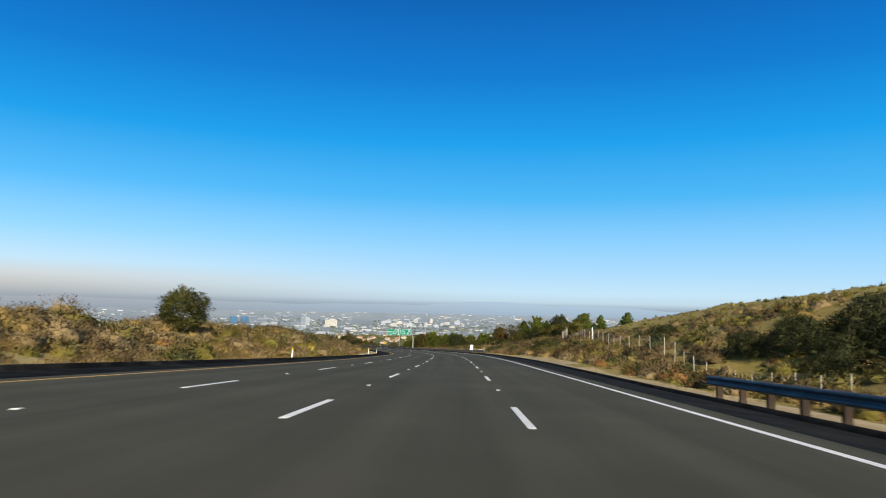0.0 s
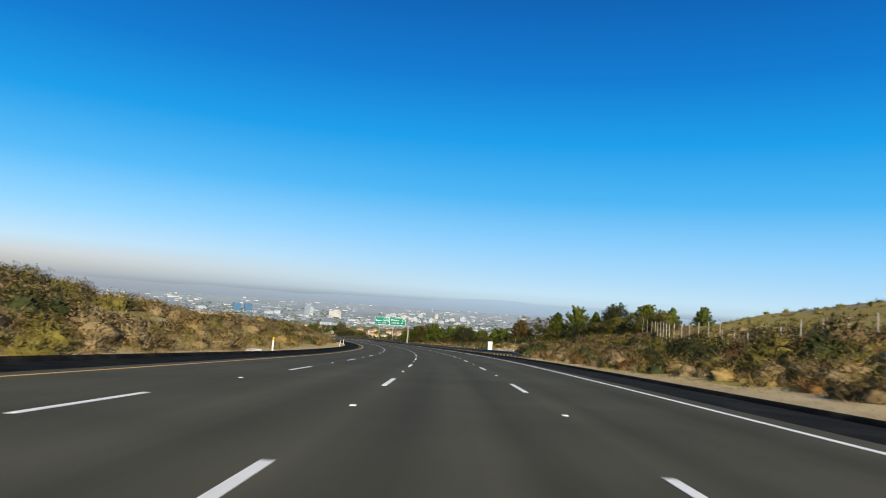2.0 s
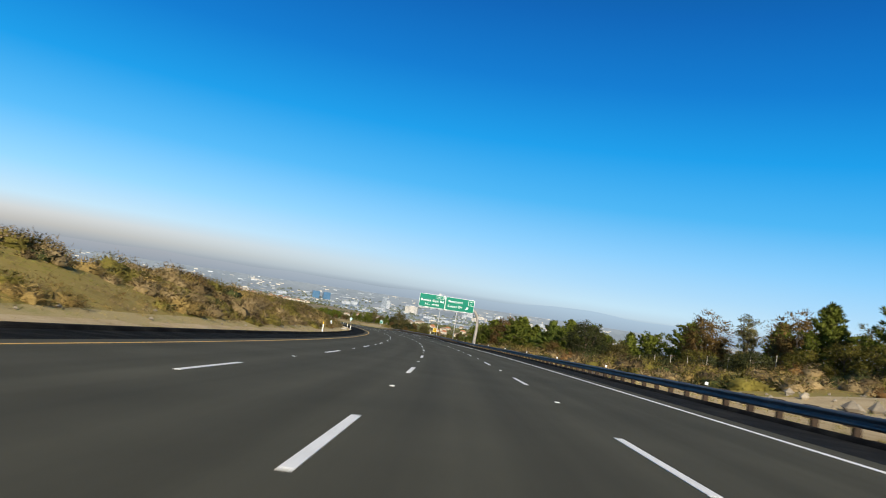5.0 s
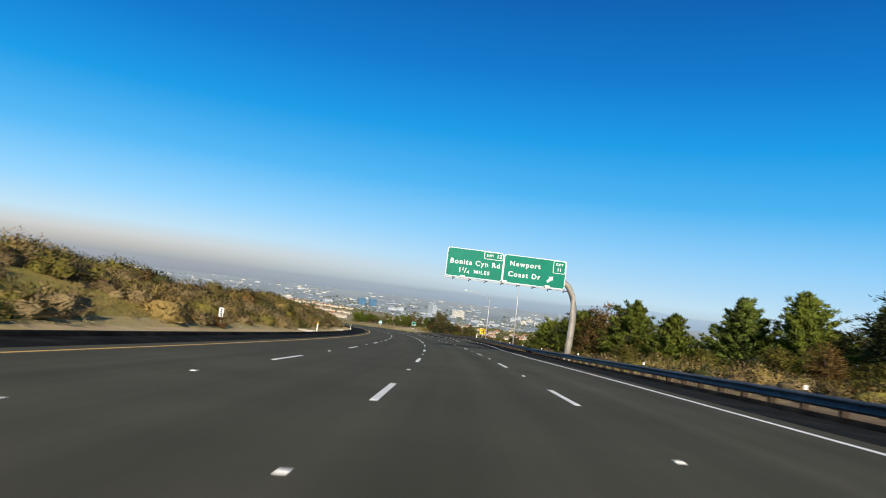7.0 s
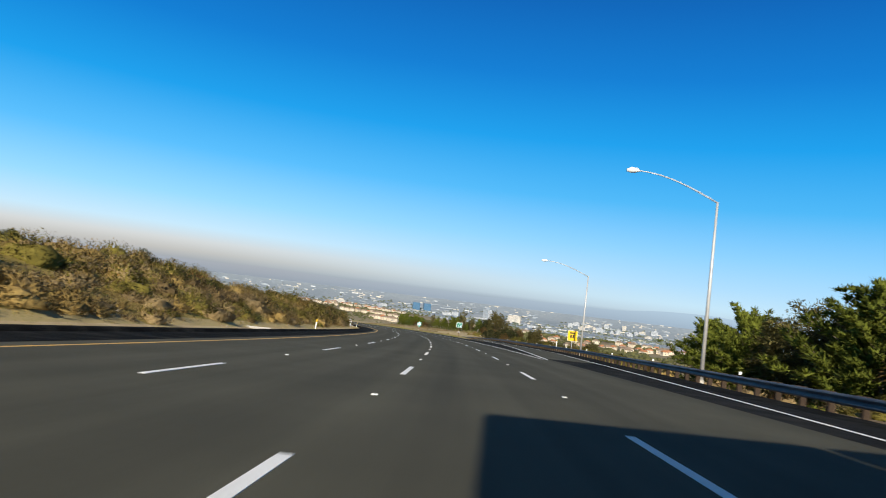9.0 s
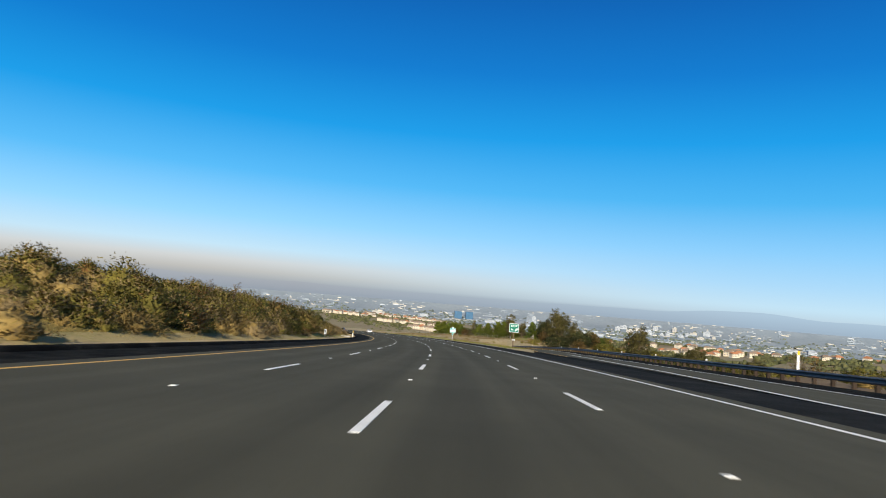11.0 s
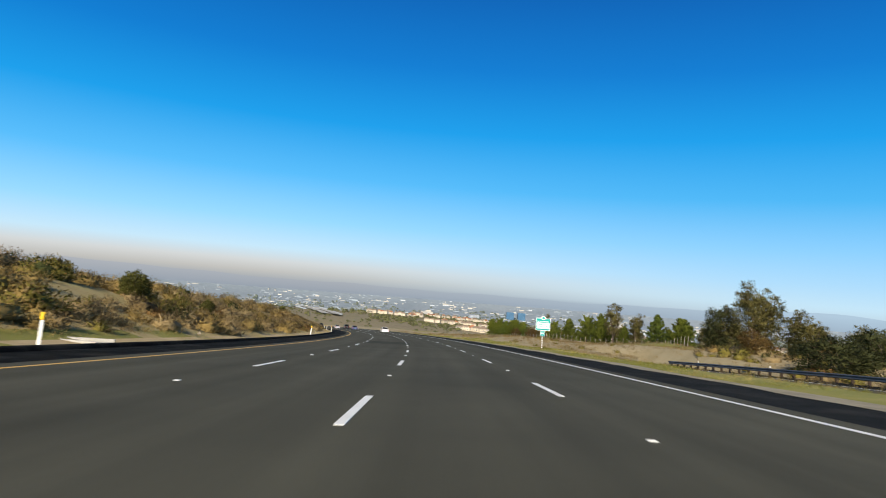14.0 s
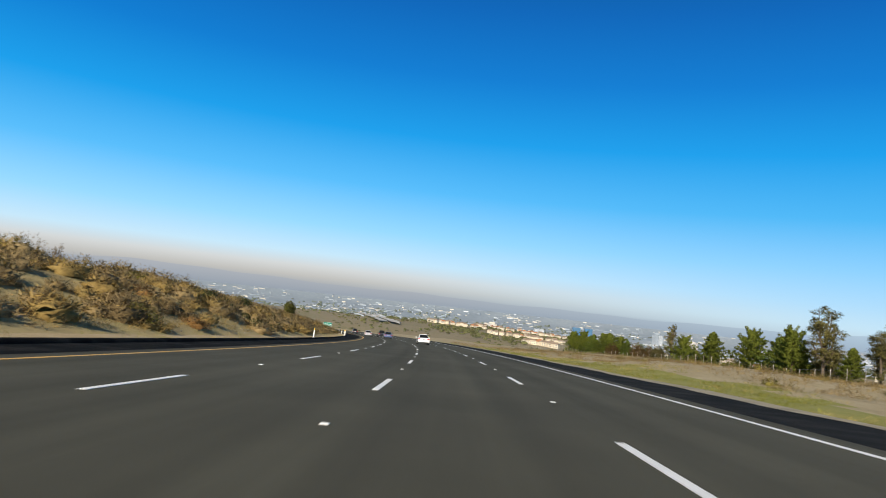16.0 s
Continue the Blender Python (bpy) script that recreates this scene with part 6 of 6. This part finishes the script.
        for yy in (-L + 0.95, L - 0.88):
            bm = bmesh.new()
            tube(bm, [(sx * (hw - 0.21), yy, 0.33), (sx * (hw - 0.19), yy, 0.33), (sx * (hw - 0.03), yy, 0.33), (sx * (hw - 0.01), yy, 0.33)], [0.27, 0.33, 0.33, 0.28], 18)
            wheel = part("wheel", bm, M_TYRE, c, "black tyre", smooth=True)
            bm = bmesh.new()
            tube(bm, [(sx * (hw - 0.015), yy, 0.33), (sx * (hw + 0.003), yy, 0.33)], [0.21, 0.18], 12)
            part("rim", bm, M_POLE, wheel, "grey alloy rim")
    bm = bmesh.new()
    box(bm, 0, -L - 0.03, 0.42, hw * 1.86, 0.16, 0.22, bevel=0.05)
    part("rear_bumper", bm, paint, c)
    bm = bmesh.new()
    box(bm, 0, -L - 0.07, 0.27, hw * 1.55, 0.12, 0.12, bevel=0.03)
    part("lower_valance", bm, M_BLACK, c)
    bm = bmesh.new()
    box(bm, 0, -L - 0.055, belt - 0.2, 0.32, 0.03, 0.15, bevel=0.005)
    plate = part("number_plate", bm, M_SIGNWHITE, c)
    bm = bmesh.new()
    box(bm, 0, -L - 0.074, belt - 0.2, 0.22, 0.006, 0.06)
    part("plate_bar", bm, M_BLACK, plate)
    return c


def car_paint(name, colour, metallic=0.0):
    m = material(name, [tuple(v * 0.96 for v in colour), colour, tuple(min(1, v * 1.04) for v in colour)], rough=0.28, big=1.0, fine=6, bump=0.0, metallic=metallic, spec=0.5)
    m.node_tree.nodes["Principled BSDF"].inputs["Coat Weight"].default_value = 0.6
    return m


M_TAIL = car_paint("red_lamp_lens", (0.42, 0.02, 0.015))
M_TYRE = material("tyre_rubber", [(0.012, 0.012, 0.012), (0.018, 0.018, 0.018), (0.025, 0.025, 0.025)], rough=0.9, big=2, fine=20, bump=0.2)
car("white_sedan", 640.0, 1.9, car_paint("white_car_paint", (0.78, 0.78, 0.78)), "white sedan on the freeway lane")
car("blue_sedan", 690.0, -1.75, car_paint("blue_grey_car_paint", (0.10, 0.14, 0.26), 0.3), "blue-grey sedan on the freeway lane")
car("black_suv", 716.0, -1.6, car_paint("black_car_paint", (0.015, 0.015, 0.017)), "black sport utility vehicle on the freeway lane", suv=True)
car("silver_sedan", 712.0, -5.3, car_paint("silver_car_paint", (0.55, 0.55, 0.56), 0.3), "pale silver sedan with red tail lamps")
car("dark_suv", 765.0, -5.4, car_paint("charcoal_car_paint", (0.03, 0.032, 0.036), 0.2), "dark grey sport utility vehicle on the freeway lane", suv=True)

# ---- the far plain: houses, offices, trees ----
ORIGIN = Vector((-40.0, 280.0))


def far_spot(bearing, dist):
    x, y = ORIGIN.x - dist * math.sin(radians(bearing)), ORIGIN.y + dist * math.cos(radians(bearing))
    return x, y, float(far_height(np.array(x), np.array(y)))


M_STUCCO = material("cream_stucco", [(0.56, 0.47, 0.34), (0.64, 0.55, 0.41), (0.72, 0.63, 0.48)], rough=0.9, big=0.2, fine=2, bump=0.0, obj=0.12)
M_TILES = material("terracotta_roof", [(0.32, 0.14, 0.07), (0.40, 0.18, 0.09), (0.46, 0.23, 0.125)], rough=0.9, big=0.2, fine=2, bump=0.0, obj=0.15)
M_TILES2 = material("brown_roof", [(0.20, 0.15, 0.11), (0.26, 0.20, 0.15), (0.31, 0.25, 0.19)], rough=0.9, big=0.2, fine=2, bump=0.0, obj=0.15)
# pale and grey far walls: haze painted in as bluish, low-contrast tones
M_PALE = material("hazed_pale_wall", [(0.35, 0.38, 0.41), (0.44, 0.47, 0.50), (0.54, 0.56, 0.58)], rough=0.8, big=0.02, fine=0.2, bump=0.0, island=0.25)
M_GREYOFF = material("hazed_grey_wall", [(0.20, 0.24, 0.28), (0.27, 0.31, 0.35), (0.34, 0.38, 0.42)], rough=0.8, big=0.02, fine=0.2, bump=0.0, island=0.25)
M_CREAMOFF = material("cream_office_wall", [(0.46, 0.42, 0.36), (0.54, 0.50, 0.43), (0.62, 0.58, 0.50)], rough=0.8, big=0.02, fine=0.2, bump=0.0, island=0.2)
M_BLUEGLASS = material("blue_curtain_wall", [(0.05, 0.12, 0.20), (0.065, 0.15, 0.25), (0.085, 0.18, 0.30)], rough=0.35, big=0.05, fine=0.4, bump=0.0)
M_WINDOW = material("office_window", [(0.10, 0.12, 0.15), (0.14, 0.16, 0.19), (0.18, 0.20, 0.23)], rough=0.3, big=0.1, fine=1.0, bump=0.0)
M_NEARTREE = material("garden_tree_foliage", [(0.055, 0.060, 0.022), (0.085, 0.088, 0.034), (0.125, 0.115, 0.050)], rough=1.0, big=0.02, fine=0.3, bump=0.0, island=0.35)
# foliage greyed and lightened: distance haze painted into the base colour
M_FARTREE = material("hazed_tree_foliage", [(0.10, 0.12, 0.085), (0.13, 0.15, 0.115), (0.165, 0.185, 0.145)], rough=1.0, big=0.02, fine=0.2, bump=0.0, island=0.3)


def house(w, d, h, roofmat, label):
    ob = tagged(new("house"), label, "house", group="hillside houses")
    bm = bmesh.new()
    box(bm, 0, 0, h / 2 - 1, w, d, h + 2)
    wall = part("wall", bm, M_STUCCO, ob)
    bm = bmesh.new()
    e = 0.5
    lo = [bm.verts.new(q) for q in ((-w / 2 - e, -d / 2 - e, h), (w / 2 + e, -d / 2 - e, h), (w / 2 + e, d / 2 + e, h), (-w / 2 - e, d / 2 + e, h))]
    hi = [bm.verts.new(q) for q in ((-w / 2 + d * 0.3, 0, h + d * 0.3), (w / 2 - d * 0.3, 0, h + d * 0.3))]
    for q in ((lo[0], lo[1], hi[1], hi[0]), (lo[2], lo[3], hi[0], hi[1]), (lo[1], lo[2], hi[1]), (lo[3], lo[0], hi[0]), (lo[3], lo[2], lo[1], lo[0])):
        bm.faces.new(q)
    part("roof", bm, roofmat, ob, "hipped tile roof")
    for row in range(2):
        for k in range(4):
            bm = bmesh.new()
            box(bm, (k - 1.5) * w / 4.4, -d / 2 - 0.05, 1.7 + row * h * 0.45, w * 0.10, 0.2, 1.3)
            part("window", bm, M_WINDOW, wall)
    return ob


HOUSES = [house(9, 8, 5.2, M_TILES2, "cream stucco hillside house with a brown tile roof"), house(8.5, 8, 4.6, M_TILES, "cream stucco hillside house with a terracotta roof"),
          house(11.5, 8, 5.4, M_TILES2, "long cream stucco condominium with a brown roof")]
first = [True, True, True]


def settle(bearing, dist, k, lift=0.0):
    x, y, z = far_spot(bearing, dist)
    m = pose(x, y, z + lift, 0, 0, bearing + random.uniform(-35, 35))
    if first[k]:
        first[k] = False
        HOUSES[k].matrix_world = m
    else:
        copy_thing(HOUSES[k], m)


for b0, d0, b1, d1, n in ((29.9, 1598, 25.6, 1601, 10), (29.3, 1680, 26.0, 1660, 4), (26.8, 1771, 20.0, 1753, 17), (26.0, 1860, 20.5, 1840, 7), (25.4, 1401, 20.0, 1373, 12), (24.0, 1470, 20.0, 1450, 4), (22.7, 1153, 20.2, 1133, 6), (21.8, 1190, 20.0, 1180, 2)):
    for i in range(n):
        f = (i + random.uniform(-0.25, 0.25)) / n
        settle(b0 + (b1 - b0) * f, d0 + (d1 - d0) * f + random.uniform(-18, 18), random.choice([0, 0, 1, 2]))
for i in range(115):
    settle(random.uniform(-16, 17), 900 + 420 * random.random(), random.choice([1, 1, 0, 0]))

# offices that stand out
def office(name, bearing, dist, w, d, h, wall, label, storeys, cap=True, xy=None, glass=M_WINDOW):
    ob = tagged(new(name), label, "building")
    x, y, z = far_spot(bearing, dist) if xy is None else (*xy, float(far_height(np.array(xy[0]), np.array(xy[1]))))
    ob.matrix_world = pose(x, y, z, 0, 0, (bearing if xy is None else math.degrees(math.atan2(-(x - ORIGIN.x), y - ORIGIN.y))) + random.uniform(-12, 12))
    bm = bmesh.new()
    box(bm, 0, 0, h / 2 - 1, w, d, h + 2, bevel=0.3)
    wl_ = part("wall", bm, wall, ob)
    for k in range(storeys):
        bm = bmesh.new()
        box(bm, 0, 0, (k + 0.6) * h / storeys, w * 0.96 + 0.0, d + 0.6, h / storeys * 0.36)
        part("window_band", bm, glass, wl_)
    if cap:
        bm = bmesh.new()
        box(bm, w * 0.1, 0, h + 1.5, w * 0.4, d * 0.5, 4, bevel=0.2)
        part("roof_plant", bm, wall, ob)
    return ob


office("hotel", 0, 0, 36, 18, 17, M_CREAMOFF, "large cream hotel block above the hillside houses", 6, xy=(-965, 2189))
for dx in (-30, 32):
    office("glass_tower", 0, 0, 44, 40, 44, M_BLUEGLASS, "blue glass office tower on the plain", 9, cap=False, xy=(-1419 + dx, 4243 + dx * 0.4), glass=M_BLUEGLASS)
office("white_office", 0, 0, 74, 40, 40, M_CREAMOFF, "wide cream office block on the plain", 7, xy=(-808, 4148))
office("office_tower", 0, 0, 40, 30, 56, M_GREYOFF, "grey office tower rising from the plain", 11, xy=(-1010, 4286))
office("office_tower", 0, 0, 22, 22, 50, M_PALE, "slim pale office tower on the plain", 11, xy=(-985, 4270))
for i in range(16):
    office("office_tower", 6.6 - i * 0.48, 4250 + 160 * math.sin(i * 2.3), random.uniform(18, 44), 30, random.uniform(10, 27), random.choice([M_PALE, M_PALE, M_GREYOFF, M_CREAMOFF]), "office block in the far business district", random.randint(5, 10))
for b, dist, w, h in ((9.6, 3500, 60, 12), (8.0, 3300, 50, 11), (14.0, 3700, 70, 13), (17.0, 3900, 50, 14), (3.0, 3000, 55, 11), (22.5, 4100, 50, 16), (12.0, 2900, 60, 10), (-6.0, 3300, 45, 18), (-7.2, 3250, 32, 20), (16.2, 4000, 40, 20)):
    office("warehouse", b, dist, w, 45, h, M_PALE, "low white commercial building on the plain", 3, cap=False)


def far_boxes(name, n, mats, label):
    b = rng.uniform(-32, 66, n)
    d = np.sqrt(rng.uniform(2450.0 ** 2, 4640.0 ** 2, n))
    d = np.where(rng.uniform(0, 1, n) < 0.12, rng.uniform(4330, 4600, n), d)
    clump = np.sin(b * 0.9 + d / 260) + np.sin(d / 170 + b * 0.4)
    m = (clump > -0.9)
    b, d = b[m], d[m]
    n = len(b)
    x, y = ORIGIN.x - d * np.sin(np.radians(b)), ORIGIN.y + d * np.cos(np.radians(b))
    z = far_height(x, y)
    w, dp, h = 6 + 36 * rng.uniform(0, 1, n) ** 3, rng.uniform(7, 22, n), 1.6 + 4 * rng.uniform(0, 1, n) ** 3
    a = np.radians(b + rng.uniform(-18, 18, n))
    corner = np.array([(-1, -1), (1, -1), (1, 1), (-1, 1)]) * 0.5
    cx = corner[None, :, 0] * w[:, None]
    cy = corner[None, :, 1] * dp[:, None]
    px = x[:, None] + cx * np.cos(a)[:, None] - cy * np.sin(a)[:, None]
    py = y[:, None] + cx * np.sin(a)[:, None] + cy * np.cos(a)[:, None]
    lo = np.stack([px, py, np.repeat((z - 2)[:, None], 4, 1)], -1)
    hi = np.stack([px, py, np.repeat((z + h)[:, None], 4, 1)], -1)
    v = np.concatenate([lo, hi], 1).reshape(-1, 3)
    f0 = np.array([(0, 1, 5, 4), (1, 2, 6, 5), (2, 3, 7, 6), (3, 0, 4, 7), (4, 5, 6, 7)])
    f = (np.arange(n)[:, None, None] * 8 + f0[None]).reshape(-1, 4)
    kind = np.repeat(rng.choice(len(mats), n, p=[0.09, 0.62, 0.29]), 5)
    return tagged(sheet(name, v, f, mats, smooth=False, mats=kind), label, "buildings", kind="stuff")


far_boxes("city_blocks", 5000, [M_PALE, M_GREYOFF, M_CREAMOFF], "pale low city buildings scattered over the plain")


def far_trees(name, n, d0, d1, b0, b1, lo, hi, label, mat=None):
    b = rng.uniform(b0, b1, n)
    d = np.sqrt(rng.uniform(d0 ** 2, d1 ** 2, n))
    m = np.sin(b * 1.3 + d / 140) + np.sin(d / 90 - b * 0.7) > -0.4
    b, d = b[m], d[m]
    n = len(b)
    x, y = ORIGIN.x - d * np.sin(np.radians(b)), ORIGIN.y + d * np.cos(np.radians(b))
    z = far_height(x, y)
    w, h = rng.uniform(lo, hi, n), rng.uniform(lo, hi, n) * 0.55
    k = 6
    an = np.linspace(0, 2 * math.pi, k, endpoint=False)
    jit = rng.uniform(0.7, 1.3, (n, 2, k))
    rings = []
    for r, (f, zz_) in enumerate(((0.5, 0.1), (0.42, 0.65))):
        rings.append(np.stack([x[:, None] + np.cos(an) * w[:, None] * f * jit[:, r], y[:, None] + np.sin(an) * w[:, None] * f * jit[:, r], np.repeat((z + h * zz_)[:, None], k, 1) + jit[:, r] * 0.6], -1))
    tip = np.stack([x, y, z + h], -1)[:, None]
    v = np.concatenate([rings[0], rings[1], tip], 1).reshape(-1, 3)
    f0 = []
    for i in range(k):
        j = (i + 1) % k
        f0 += [(i, j, k + j), (i, k + j, k + i), (k + i, k + j, 2 * k)]
    f = (np.arange(n)[:, None, None] * (2 * k + 1) + np.array(f0)[None]).reshape(-1, 3)
    return tagged(sheet(name, v, f, mat or M_FARTREE, smooth=False), label, "trees", kind="stuff")


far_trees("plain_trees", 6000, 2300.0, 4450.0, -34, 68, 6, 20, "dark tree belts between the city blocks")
far_trees("village_trees", 2600, 1100.0, 2900.0, -22, 34, 4, 9, "dark garden trees among the hillside houses", M_NEARTREE)
far_trees("village_garden_trees", 700, 1120.0, 1900.0, 19, 31, 3, 7, "dark garden trees between the cream houses", M_NEARTREE)
far_trees("slope_trees", 4200, 380.0, 1500.0, -24, 46, 1.6, 5.5, "scattered bushes on the slopes below the freeway", M_NEARTREE)
far_trees("garden_trees", 4200, 700.0, 1480.0, -22, 19, 4, 9, "olive garden trees among terracotta roofs", M_NEARTREE)

# the freeway further down, with pale retaining walls
lower = tagged(new("lower_freeway"), "pale stretch of freeway with white retaining walls far below", "road")
fb, fd = np.interp(np.linspace(0, 3, 24), [0, 1, 2, 3], [31.9, 34.1, 35.3, 36.4]), np.interp(np.linspace(0, 3, 24), [0, 1, 2, 3], [1195, 1442, 1641, 1840])
fxy = np.array([far_spot(b, d) for b, d in zip(fb, fd)])
sidew = np.stack([np.cos(np.radians(fb)), np.sin(np.radians(fb)), 0 * fb], -1)
for k, (o0, o1) in enumerate(((-15, -2), (2, 15))):
    v = np.stack([fxy + sidew * o0 + [0, 0, 3.0], fxy + sidew * o1 + [0, 0, 3.0]], 1).reshape(-1, 3)
    sheet("carriageway", v, grid_faces(24, 2), M_CONCRETE, lower)
for o, i0, i1, h in ((19, 1, 5, 2.4), (22, 6, 13, 3.2), (-19, 5, 11, 2.2), (20, 15, 22, 2.6)):
    p = fxy[i0:i1] + sidew[i0:i1] * o
    v = np.concatenate([p, p + [0, 0, h], p + sidew[i0:i1] * 2 + [0, 0, h], p + sidew[i0:i1] * 2]).reshape(4, -1, 3).transpose(1, 0, 2).reshape(-1, 3)
    sheet("retaining_wall", v, grid_faces(i1 - i0, 4), M_PALE, lower)
print("all done")
